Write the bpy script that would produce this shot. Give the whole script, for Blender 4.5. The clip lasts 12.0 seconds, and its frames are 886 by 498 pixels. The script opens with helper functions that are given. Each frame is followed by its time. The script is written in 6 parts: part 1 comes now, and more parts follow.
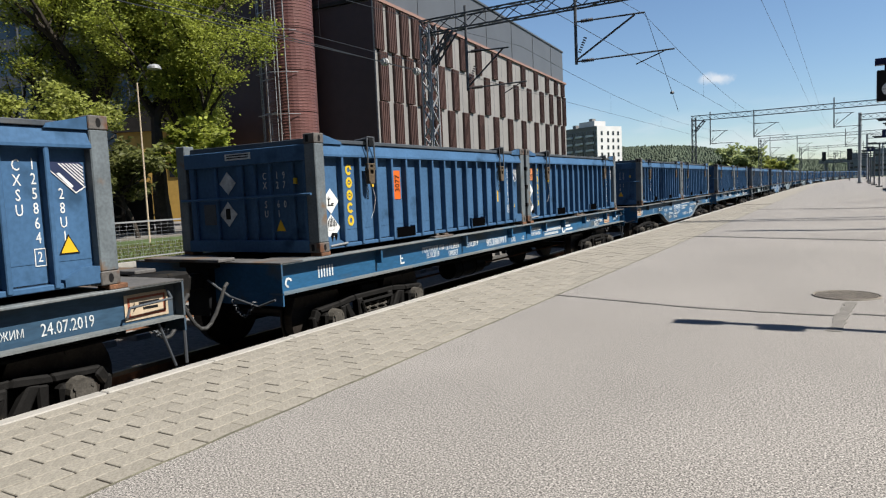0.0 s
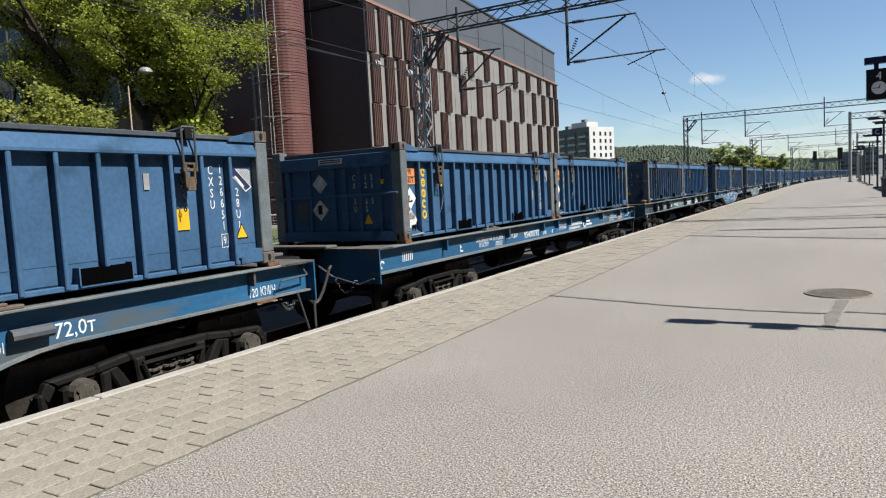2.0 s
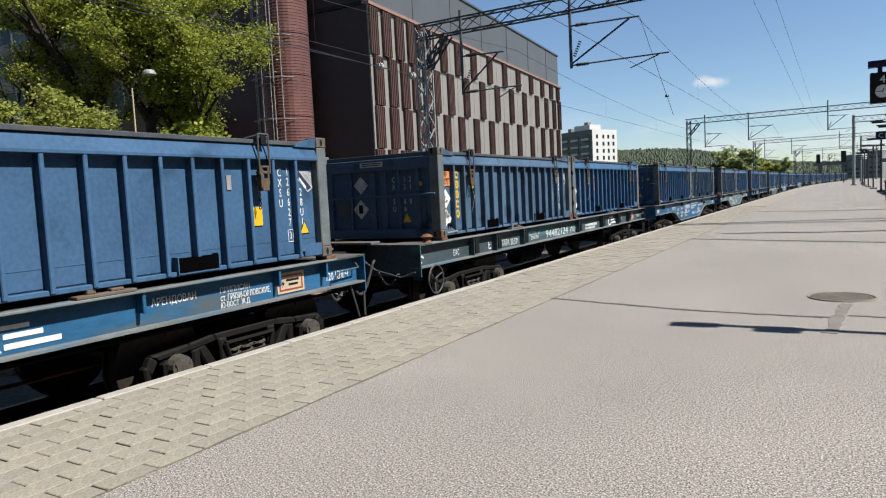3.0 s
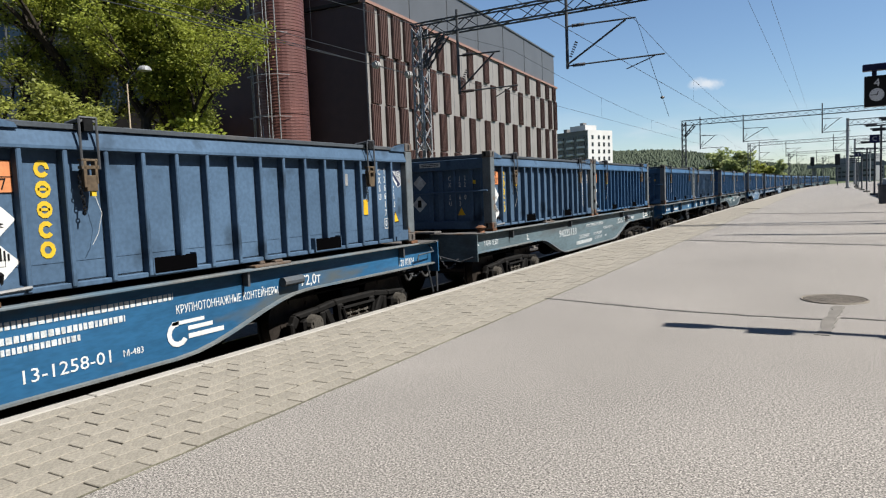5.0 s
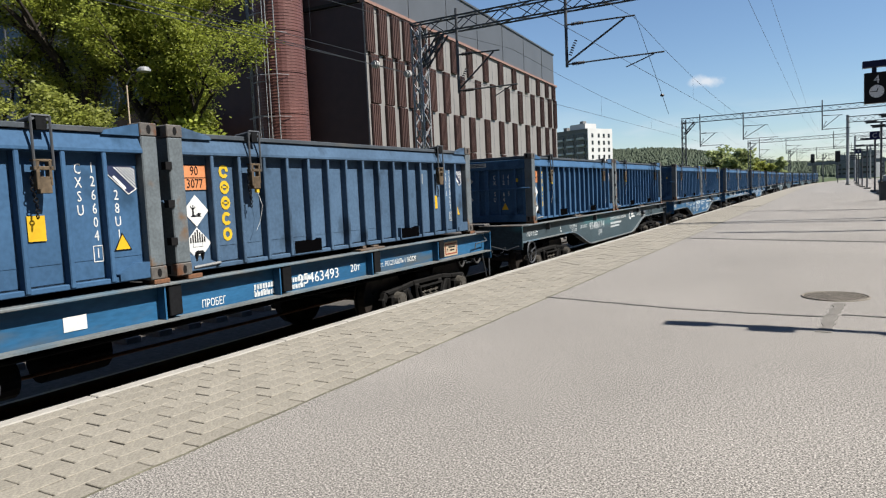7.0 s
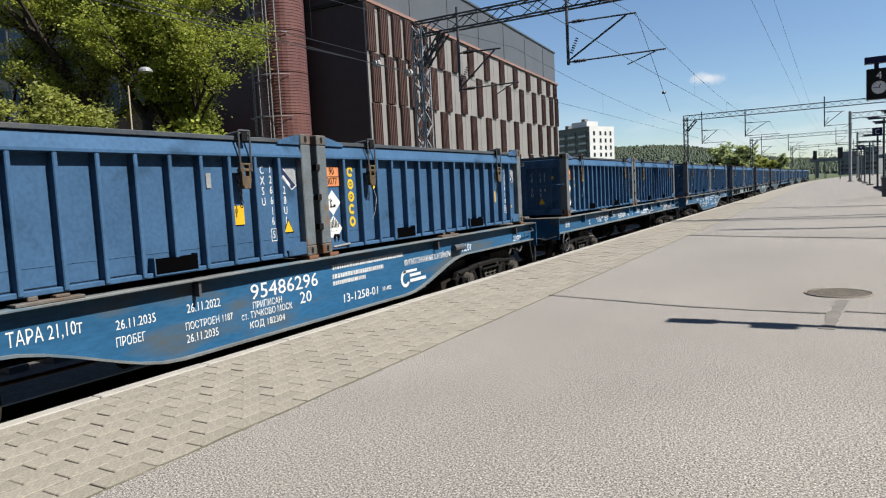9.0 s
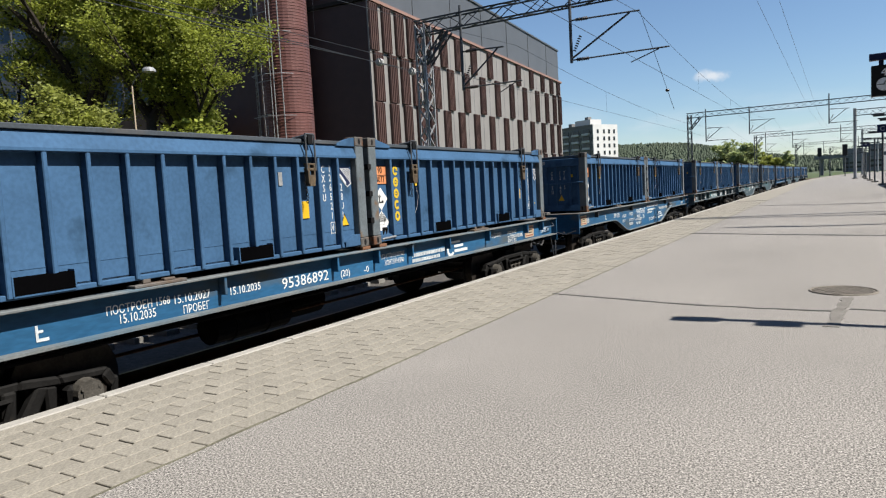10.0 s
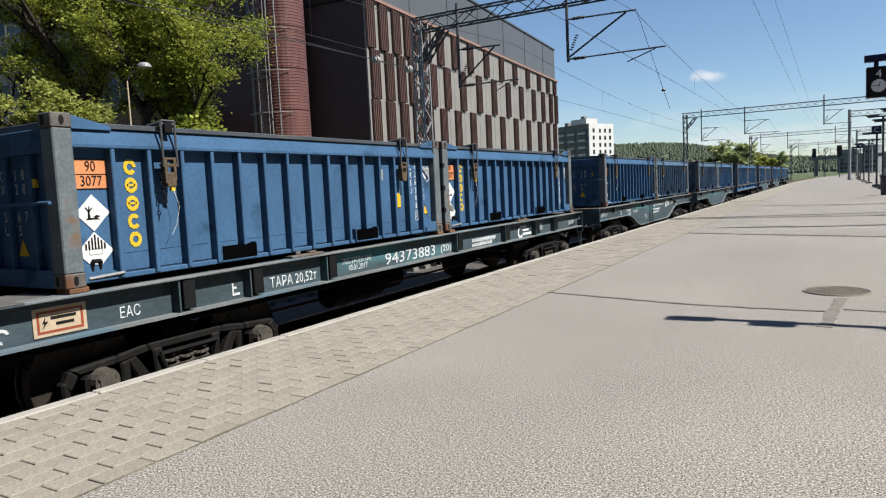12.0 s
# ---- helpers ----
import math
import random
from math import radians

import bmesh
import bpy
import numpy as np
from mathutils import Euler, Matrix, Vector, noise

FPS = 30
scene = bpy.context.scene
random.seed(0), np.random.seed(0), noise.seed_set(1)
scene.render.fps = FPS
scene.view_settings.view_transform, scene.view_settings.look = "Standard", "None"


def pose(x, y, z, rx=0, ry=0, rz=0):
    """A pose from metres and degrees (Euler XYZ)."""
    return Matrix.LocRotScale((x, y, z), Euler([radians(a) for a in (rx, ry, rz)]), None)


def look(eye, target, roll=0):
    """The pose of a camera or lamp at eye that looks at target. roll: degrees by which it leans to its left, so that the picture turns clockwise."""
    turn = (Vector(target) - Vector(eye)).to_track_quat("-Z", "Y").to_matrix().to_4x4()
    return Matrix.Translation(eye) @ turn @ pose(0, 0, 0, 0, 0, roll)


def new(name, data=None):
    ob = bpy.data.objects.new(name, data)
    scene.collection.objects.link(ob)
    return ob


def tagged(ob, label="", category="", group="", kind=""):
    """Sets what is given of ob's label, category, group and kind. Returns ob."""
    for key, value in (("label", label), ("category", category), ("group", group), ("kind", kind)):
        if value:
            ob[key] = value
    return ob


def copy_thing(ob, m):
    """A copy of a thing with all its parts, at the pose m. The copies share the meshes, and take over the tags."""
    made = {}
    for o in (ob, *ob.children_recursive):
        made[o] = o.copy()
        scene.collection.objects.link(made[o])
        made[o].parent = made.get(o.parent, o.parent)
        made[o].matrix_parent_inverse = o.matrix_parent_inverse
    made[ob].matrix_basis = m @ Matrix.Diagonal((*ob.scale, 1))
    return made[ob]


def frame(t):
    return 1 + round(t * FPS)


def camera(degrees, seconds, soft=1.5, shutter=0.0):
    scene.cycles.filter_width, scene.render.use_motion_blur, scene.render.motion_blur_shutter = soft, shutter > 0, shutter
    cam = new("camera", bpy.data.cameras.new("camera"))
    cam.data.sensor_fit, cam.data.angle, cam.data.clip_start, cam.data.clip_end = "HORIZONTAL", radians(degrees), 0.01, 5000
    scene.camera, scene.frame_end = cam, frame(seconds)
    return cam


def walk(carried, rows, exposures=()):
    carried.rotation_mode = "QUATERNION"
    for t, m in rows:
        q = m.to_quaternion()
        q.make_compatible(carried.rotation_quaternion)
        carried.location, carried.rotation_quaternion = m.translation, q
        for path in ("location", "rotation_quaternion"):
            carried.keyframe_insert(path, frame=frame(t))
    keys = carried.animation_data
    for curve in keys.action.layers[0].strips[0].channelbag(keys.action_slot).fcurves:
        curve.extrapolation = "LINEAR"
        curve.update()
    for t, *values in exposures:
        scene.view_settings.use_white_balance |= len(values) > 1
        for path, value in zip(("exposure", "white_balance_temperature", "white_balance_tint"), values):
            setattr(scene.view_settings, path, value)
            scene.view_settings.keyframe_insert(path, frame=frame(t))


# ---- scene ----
EYE = (6.525, -4.967, 1.380)
cam = camera(66.32, 12.0, soft=1.2, shutter=0.0)
# seconds, turn to the left of the track, tilt, roll (degrees)
AIM = [
    (0, 30.590, -4.822, -2.569),
    (0.5, 30.589, -4.892, -2.768),
    (1, 30.474, -4.762, -2.628),
    (1.5, 30.284, -4.506, -2.843),
    (2, 30.043, -4.720, -2.976),
    (2.5, 29.986, -4.706, -2.915),
    (3, 30.253, -4.502, -2.837),
    (5, 29.823, -4.583, -2.340),
    (5.5, 29.849, -4.521, -2.265),
    (6, 29.932, -4.588, -2.434),
    (6.5, 29.963, -4.753, -2.602),
    (7, 29.866, -4.649, -2.662),
    (9, 30.051, -4.747, -2.979),
    (9.5, 30.324, -4.862, -3.173),
    (10, 30.367, -4.842, -3.186),
    (10.5, 30.457, -4.778, -3.242),
    (11, 30.232, -4.913, -3.146),
    (11.5, 30.084, -4.993, -2.853),
    (12, 29.980, -5.026, -2.776)]
walk(cam, [(t, pose(*EYE, 90 + tilt, 0, turn) @ pose(0, 0, 0, 0, 0, roll)) for t, turn, tilt, roll in AIM],
     exposures=[(0.0, 1.2), (12.0, 1.2)])

# ---- light: high noon sun across the track, clear sky ----
SUN = Vector((0.63, 0.115, 0.768)).normalized()
world = bpy.data.worlds.new("sky")
scene.world = world
world.use_nodes = True
wn = world.node_tree
sky = wn.nodes.new("ShaderNodeTexSky")
sky.sky_type = "NISHITA"
sky.sun_disc = False
sky.sun_elevation = math.asin(SUN.z)
sky.sun_rotation = math.atan2(SUN.x, SUN.y)
sky.air_density, sky.dust_density, sky.ozone_density = 1.0, 0.1, 5.0
wn.nodes["Background"].inputs["Strength"].default_value = 0.054
# thin white cloud: a veil low over the horizon and one small puff
dirs = wn.nodes.new("ShaderNodeTexCoord")


def sky_range(src, lo, hi):
    r = wn.nodes.new("ShaderNodeMapRange")
    r.interpolation_type = "SMOOTHSTEP"
    r.inputs["From Min"].default_value, r.inputs["From Max"].default_value = lo, hi
    wn.links.new(src, r.inputs["Value"])
    return r.outputs[0]


def sky_math(op, a, b):
    k = wn.nodes.new("ShaderNodeMath")
    k.operation = op
    for i, q in enumerate((a, b)):
        if isinstance(q, float):
            k.inputs[i].default_value = q
        else:
            wn.links.new(q, k.inputs[i])
    return k.outputs[0]


wisps = wn.nodes.new("ShaderNodeTexNoise")
wisps.inputs["Scale"].default_value, wisps.inputs["Detail"].default_value = 9.0, 7.0
flat = wn.nodes.new("ShaderNodeMapping")
flat.inputs["Scale"].default_value = (1, 1, 3.5)
wn.links.new(dirs.outputs["Generated"], flat.inputs["Vector"])
wn.links.new(flat.outputs[0], wisps.inputs["Vector"])
split = wn.nodes.new("ShaderNodeSeparateXYZ")
wn.links.new(dirs.outputs["Generated"], split.inputs[0])
veil = sky_math("MULTIPLY", sky_range(wisps.outputs[0], 0.42, 0.66), sky_range(split.outputs["Z"], 0.13, 0.03))
PUFF = Vector((-0.145, 0.980, 0.134)).normalized()
gap = wn.nodes.new("ShaderNodeVectorMath")
gap.operation = "SUBTRACT"
gap.inputs[1].default_value = PUFF
wn.links.new(dirs.outputs["Generated"], gap.inputs[0])
oval = wn.nodes.new("ShaderNodeVectorMath")
oval.operation = "MULTIPLY"
oval.inputs[1].default_value = (1.0, 1.0, 2.4)
wn.links.new(gap.outputs[0], oval.inputs[0])
far = wn.nodes.new("ShaderNodeVectorMath")
far.operation = "LENGTH"
wn.links.new(oval.outputs[0], far.inputs[0])
billow = wn.nodes.new("ShaderNodeTexNoise")
billow.inputs["Scale"].default_value, billow.inputs["Detail"].default_value = 60.0, 6.0
wn.links.new(dirs.outputs["Generated"], billow.inputs["Vector"])
puff = sky_range(sky_math("ADD", far.outputs["Value"], sky_math("MULTIPLY", billow.outputs[0], 0.035)), 0.042, 0.022)
cover = sky_math("MAXIMUM", sky_math("MULTIPLY", veil, 0.5), sky_math("MULTIPLY", puff, 0.85))
clouds = wn.nodes.new("ShaderNodeMix")
clouds.data_type = "RGBA"
wn.links.new(cover, clouds.inputs[0])
wn.links.new(sky.outputs[0], clouds.inputs[6])
clouds.inputs[7].default_value = (6.6, 6.9, 7.3, 1)
wn.links.new(clouds.outputs[2], wn.nodes["Background"].inputs["Color"])
sun = new("sun", bpy.data.lights.new("sun", "SUN"))
sun.data.energy, sun.data.angle, sun.data.color = 5.0, radians(0.53), (1.0, 0.95, 0.87)
sun.matrix_world = look(SUN * 100, (0, 0, 0))


# ---- materials ----
def mat(name, base, rough=0.6, metal=0.0, var=0.15, scale=3.0, fine=40.0, bump=0.0, bump_scale=60.0,
        dirt=None, dirt_amount=0.0, dirt_scale=1.2, island=0.0, spec=0.35, fine_var=0.0, stretch=(1, 1, 1), per_object=0.0, grit=None):
    """Two scales of colour variation, stains of a second colour, fine relief."""
    m = bpy.data.materials.new(name)
    m.use_nodes = True
    nt = m.node_tree
    N, Lk = nt.nodes, nt.links
    b = N["Principled BSDF"]
    b.inputs["Roughness"].default_value = rough
    b.inputs["Metallic"].default_value = metal
    b.inputs["Specular IOR Level"].default_value = spec
    co = N.new("ShaderNodeTexCoord")
    mp = N.new("ShaderNodeMapping")
    mp.inputs["Scale"].default_value = stretch
    Lk.new(co.outputs["Object"], mp.inputs["Vector"])

    def noise_tex(sc, det=4):
        n = N.new("ShaderNodeTexNoise")
        n.inputs["Scale"].default_value = sc
        n.inputs["Detail"].default_value = det
        Lk.new(mp.outputs[0], n.inputs["Vector"])
        return n

    def value_ramp(src, lo, hi, a, c):
        r = N.new("ShaderNodeMapRange")
        r.inputs["From Min"].default_value, r.inputs["From Max"].default_value = lo, hi
        r.inputs["To Min"].default_value, r.inputs["To Max"].default_value = a, c
        Lk.new(src, r.inputs["Value"])
        return r.outputs[0]

    def times(a, c):
        k = N.new("ShaderNodeMath")
        k.operation = "MULTIPLY"
        Lk.new(a, k.inputs[0])
        Lk.new(c, k.inputs[1])
        return k.outputs[0]

    big = value_ramp(noise_tex(scale).outputs[0], 0.3, 0.7, 1 - var, 1 + var)
    small = value_ramp(noise_tex(fine, 3).outputs[0], 0.36, 0.64, 1 - (fine_var or var * 0.6), 1 + (fine_var or var * 0.6))
    f = times(big, small)
    if grit:
        coarse = noise_tex(grit[0], 7)
        coarse.inputs["Roughness"].default_value = 0.75
        f = times(f, value_ramp(coarse.outputs[0], 0.36, 0.64, 1 - grit[1], 1 + grit[1]))
    if island:
        g = N.new("ShaderNodeNewGeometry")
        f = times(f, value_ramp(g.outputs["Random Per Island"], 0, 1, 1 - island, 1 + island))
    if per_object:
        o = N.new("ShaderNodeObjectInfo")
        f = times(f, value_ramp(o.outputs["Random"], 0, 1, 1 - per_object, 1 + per_object))
    sc = N.new("ShaderNodeVectorMath")
    sc.operation = "SCALE"
    sc.inputs[0].default_value = base
    Lk.new(f, sc.inputs["Scale"])
    colour = sc.outputs[0]
    if dirt:
        mix = N.new("ShaderNodeMix")
        mix.data_type = "RGBA"
        mask = value_ramp(noise_tex(dirt_scale, 8).outputs[0], 0.62 - dirt_amount * 0.4, 0.72 - dirt_amount * 0.2, 0, 1)
        Lk.new(mask, mix.inputs[0])
        Lk.new(colour, mix.inputs[6])
        mix.inputs[7].default_value = (*dirt, 1)
        colour = mix.outputs[2]
        Lk.new(value_ramp(mask, 0, 1, rough, min(1, rough + 0.25)), b.inputs["Roughness"])
    Lk.new(colour, b.inputs["Base Color"])
    if bump:
        bp = N.new("ShaderNodeBump")
        bp.inputs["Strength"].default_value = bump
        bp.inputs["Distance"].default_value = 0.01
        Lk.new(noise_tex(bump_scale, 5).outputs[0], bp.inputs["Height"])
        Lk.new(bp.outputs[0], b.inputs["Normal"])
    return m


BLUE = mat("container_blue", (0.034, 0.077, 0.146), 0.6, var=0.14, scale=1.6, fine=25, dirt=(0.020, 0.046, 0.085), dirt_amount=0.06, dirt_scale=2.2, bump=0.15, bump_scale=9, per_object=0.06, spec=0.06)
BLUE_B = mat("container_blue_faded", (0.048, 0.082, 0.132), 0.5, var=0.16, scale=1.4, fine=25, dirt=(0.022, 0.036, 0.056), dirt_amount=0.12, dirt_scale=1.8, bump=0.15, bump_scale=9, per_object=0.06, spec=0.06)
POST = mat("weathered_post", (0.075, 0.090, 0.100), 0.6, var=0.2, scale=5, fine=40, dirt=(0.0979, 0.0636, 0.0392), dirt_amount=0.0, dirt_scale=4)
CASTING = mat("casting_grey", (0.0782, 0.0734, 0.0687), 0.6, 0.2, var=0.25, scale=9, dirt=(0.0884, 0.0392, 0.0196), dirt_amount=0.25, dirt_scale=7)
LID = mat("lid_grey", (0.049, 0.0588, 0.0707), 0.6, var=0.2, scale=2, dirt=(0.0884, 0.083, 0.0782), dirt_amount=0.2, spec=0.15)
SILLS = {
    "blue": mat("sill_blue", (0.015, 0.068, 0.143), 0.5, var=0.18, scale=1.2, fine=18, dirt=(0.049, 0.0636, 0.0734), dirt_amount=0.22, dirt_scale=1.5, stretch=(1, 0.5, 2), spec=0.15),
    "grey": mat("sill_grey_teal", (0.0343, 0.0514, 0.0612), 0.6, var=0.22, scale=1.0, fine=18, dirt=(0.0441, 0.132, 0.147), dirt_amount=0.16, dirt_scale=0.7, stretch=(1, 0.5, 2), spec=0.15),
    "steel": mat("sill_blue_grey", (0.022, 0.049, 0.083), 0.6, var=0.22, scale=1.0, fine=18, dirt=(0.0636, 0.0687, 0.0687), dirt_amount=0.25, dirt_scale=1.1, stretch=(1, 0.5, 2), spec=0.15)}
SILLS["teal"] = mat("sill_faded_teal", (0.070, 0.100, 0.116), 0.6, var=0.2, scale=1.0, fine=18, dirt=(0.055, 0.062, 0.066), dirt_amount=0.2, dirt_scale=0.8, stretch=(1, 0.5, 2), spec=0.15)
SILLS["panel"] = SILLS["blue"]
DECK = mat("deck_steel", (0.0734, 0.0707, 0.0687), 0.7, 0.1, var=0.25, scale=2.5, dirt=(0.083, 0.0539, 0.0343), dirt_amount=0.2, dirt_scale=2)
FLANGE = mat("flange_worn", (0.107, 0.118, 0.122), 0.6, 0.1, var=0.22, scale=3, dirt=(0.0588, 0.0979, 0.132), dirt_amount=0.3, dirt_scale=1.4)
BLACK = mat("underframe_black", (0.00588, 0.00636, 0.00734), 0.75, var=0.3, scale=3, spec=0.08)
# near-black base with sparse brown stains
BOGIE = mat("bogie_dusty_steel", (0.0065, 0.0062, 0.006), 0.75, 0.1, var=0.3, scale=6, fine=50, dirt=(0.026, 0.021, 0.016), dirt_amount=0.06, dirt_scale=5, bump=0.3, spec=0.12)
# lighter base than the bogie frames
BEARING = mat("pale_bearing_steel", (0.052, 0.048, 0.042), 0.8, 0.1, var=0.3, scale=9, fine=60, bump=0.3, spec=0.12)
WHEEL = mat("wheel_steel", (0.049, 0.0416, 0.0367), 0.5, 0.7, var=0.25, scale=6)
RAIL = mat("rail_steel", (0.0979, 0.0782, 0.0636), 0.4, 0.7, var=0.2, scale=4)
RUST = mat("rusty_iron", (0.107, 0.049, 0.0245), 0.85, var=0.35, scale=9, fine=60, bump=0.4)
LATCH = mat("latch_brown", (0.083, 0.0612, 0.0392), 0.6, 0.3, var=0.3, scale=12)
RUBBER = mat("hose_rubber", (0.022, 0.022, 0.022), 0.7, var=0.3, scale=10)
WHITE = mat("white_paint", (0.46, 0.47, 0.47), 0.6, var=0.12, scale=8)
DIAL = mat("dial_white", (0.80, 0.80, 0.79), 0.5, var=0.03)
PALE = mat("stencil_white", (0.36, 0.385, 0.40), 0.7, var=0.25, scale=14, fine=60)
YELLOW = mat("yellow_paint", (0.416, 0.284, 0.0147), 0.55, var=0.08, scale=8)
TAG = mat("yellow_tag", (0.441, 0.269, 0.00979), 0.5, var=0.08, scale=8)
ORANGE = mat("orange_plate", (0.416, 0.162, 0.0687), 0.5, var=0.1, scale=6)
ORANGE_D = mat("orange_plate_deep", (0.416, 0.083, 0.00979), 0.5, var=0.1, scale=6)
INK = mat("black_ink", (0.00734, 0.00734, 0.00782), 0.6, var=0.1, spec=0.1)
# black that stands for the shade inside the forklift pockets
POCKET_SHADE = mat("pocket_shade_black", (0.0015, 0.0015, 0.0018), 0.95, var=0.1, spec=0.0)
NAVY = mat("navy_print", (0.00979, 0.0171, 0.049), 0.5, var=0.1)
REDLINE = mat("red_border", (0.171, 0.0343, 0.0147), 0.6, var=0.1)
CREAM = mat("cream_plate", (0.303, 0.245, 0.176), 0.6, var=0.12, scale=12)
ASPHALT = mat("platform_asphalt", (0.160, 0.150, 0.139), 0.9, var=0.09, scale=0.45, fine=110, fine_var=0.8, bump=0.08, bump_scale=170, grit=(56, 0.62))
PAVER = mat("concrete_paver", (0.168, 0.155, 0.130), 0.85, var=0.07, scale=1.4, fine=70, fine_var=0.18, bump=0.4, bump_scale=90, island=0.07, per_object=0.07, grit=(30, 0.18))
JOINT = mat("paver_bedding", (0.082, 0.074, 0.060), 0.95, var=0.2, scale=8)
KERB = mat("edge_concrete", (0.235, 0.225, 0.205), 0.85, var=0.15, scale=4, fine=60, bump=0.4)
CONCRETE = mat("platform_wall_concrete", (0.122, 0.118, 0.107), 0.9, var=0.2, scale=2, bump=0.4)
SEAM_SHADOW = mat("seam_and_shadow_dark", (0.0294, 0.0284, 0.0269), 0.8, var=0.2, scale=10)
PATCH = mat("asphalt_patch", (0.118, 0.110, 0.100), 0.9, var=0.14, scale=5, fine=140, bump=0.7, bump_scale=160)
MOSS = mat("mossy_joint", (0.085, 0.080, 0.056), 0.95, var=0.35, scale=3, fine=40)
IRON = mat("cast_iron", (0.125, 0.110, 0.092), 0.75, 0.0, var=0.25, scale=12, bump=0.3)
BALLAST = mat("ballast", (0.05, 0.045, 0.04), 0.95, var=0.35, scale=12, fine=30, bump=1.0, bump_scale=20)
SLEEPER = mat("sleeper_concrete", (0.127, 0.122, 0.113), 0.9, var=0.2, scale=4)
GRASS = mat("grass", (0.0367, 0.0563, 0.0137), 0.95, var=0.35, scale=0.5, fine=8, dirt=(0.0636, 0.0588, 0.0294), dirt_amount=0.2, dirt_scale=0.4, bump=0.8, bump_scale=12)
GALV = mat("galvanised_steel", (0.225, 0.23, 0.235), 0.5, 0.35, var=0.15, scale=4)
GALV_D = mat("painted_steel_dark", (0.049, 0.0539, 0.0612), 0.55, 0.2, var=0.15, scale=4)
WIRE = mat("copper_wire", (0.0294, 0.0318, 0.0367), 0.5, 0.5, var=0.1)
INSUL = mat("insulator_dark", (0.0196, 0.0122, 0.00979), 0.4, var=0.1)
INSUL_W = mat("insulator_white", (0.343, 0.343, 0.333), 0.4, var=0.1)
# cladding brown darkened to hold the shade of the end wall and wing
CORTEN_SHADED = mat("brown_metal_shade_tone", (0.034, 0.017, 0.0145), 0.6, 0.0, var=0.14, scale=1.2, fine=14, bump=0.5, bump_scale=12)
CHIMNEY = mat("brown_chimney_cladding", (0.115, 0.050, 0.043), 0.45, 0.3, var=0.16, scale=0.8, fine=14, bump=0.4, bump_scale=12)
# grey lifted to paint distance haze, no real air depth
HAZE = mat("painted_haze_grey", (0.13, 0.14, 0.15), 0.9, var=0.15, scale=0.05)
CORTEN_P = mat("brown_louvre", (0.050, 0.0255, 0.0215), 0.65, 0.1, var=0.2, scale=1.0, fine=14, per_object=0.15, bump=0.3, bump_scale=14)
FACADE = mat("grey_facade_panel", (0.150, 0.144, 0.138), 0.7, var=0.1, scale=0.5, fine=10)
PARAPET = mat("parapet_grey_metal", (0.0762, 0.0809, 0.0884), 0.5, 0.3, var=0.08, scale=0.3)
CORNICE = mat("cornice_copper_pink", (0.205, 0.122, 0.0979), 0.6, 0.2, var=0.1)
CONC_W = mat("apartment_white", (0.42, 0.42, 0.415), 0.8, var=0.06, scale=0.2)
CONC_G = mat("apartment_grey", (0.132, 0.132, 0.132), 0.8, var=0.08, scale=0.2)
GLASS_D = mat("window_glass_dark", (0.0122, 0.0147, 0.0171), 0.12, 0.0, var=0.15, scale=0.4, per_object=0.3)
GLASS_B = mat("facade_glass_blue", (0.0245, 0.0416, 0.0588), 0.12, 0.0, var=0.2, scale=0.3)
BARK = mat("bark", (0.0245, 0.0196, 0.0147), 0.95, var=0.35, scale=3, fine=20, bump=0.8, bump_scale=14)
BRICKWORK = mat("dark_brickwork", (0.085, 0.052, 0.040), 0.9, var=0.2, scale=0.6, fine=12, bump=0.3, bump_scale=14)
DARKROOM = mat("dark_timber", (0.022, 0.0196, 0.0176), 0.85, var=0.2, scale=2, spec=0.1)
SIGNBLUE = mat("sign_navy", (0.00588, 0.00979, 0.049), 0.4, var=0.08)
SIGNBLACK = mat("sign_black", (0.00588, 0.00588, 0.00734), 0.35, var=0.08)
CARWHITE = mat("van_white", (0.352, 0.358, 0.367), 0.3, var=0.04)
TYRE = mat("tyre", (0.00979, 0.00979, 0.00979), 0.8, var=0.1)


def leaf_mat(name, base, var=0.35):
    m = mat(name, base, 0.6, var=0.2, scale=0.6, fine=3, island=var, spec=0.3)
    nt = m.node_tree
    b, out = nt.nodes["Principled BSDF"], nt.nodes["Material Output"]
    tr = nt.nodes.new("ShaderNodeBsdfTranslucent")
    src = b.inputs["Base Color"].links[0].from_socket
    nt.links.new(src, tr.inputs["Color"])
    mx = nt.nodes.new("ShaderNodeMixShader")
    mx.inputs[0].default_value = 0.5
    nt.links.new(b.outputs[0], mx.inputs[1])
    nt.links.new(tr.outputs[0], mx.inputs[2])
    nt.links.new(mx.outputs[0], out.inputs["Surface"])
    return m


LEAF_A = leaf_mat("oak_leaf_spring", (0.205, 0.235, 0.034))
LEAF_B = leaf_mat("leaf_light_green", (0.20, 0.22, 0.045))
LEAF_C = leaf_mat("leaf_dull_green", (0.102, 0.112, 0.034))
# far trees: haze mixed into the leaf colour
LEAF_D = leaf_mat("leaf_green_painted_haze", (0.26, 0.30, 0.13), 0.2)
CONIFER = mat("far_forest", (0.058, 0.074, 0.048), 0.95, var=0.2, scale=0.03, fine=0.2, island=0.12)


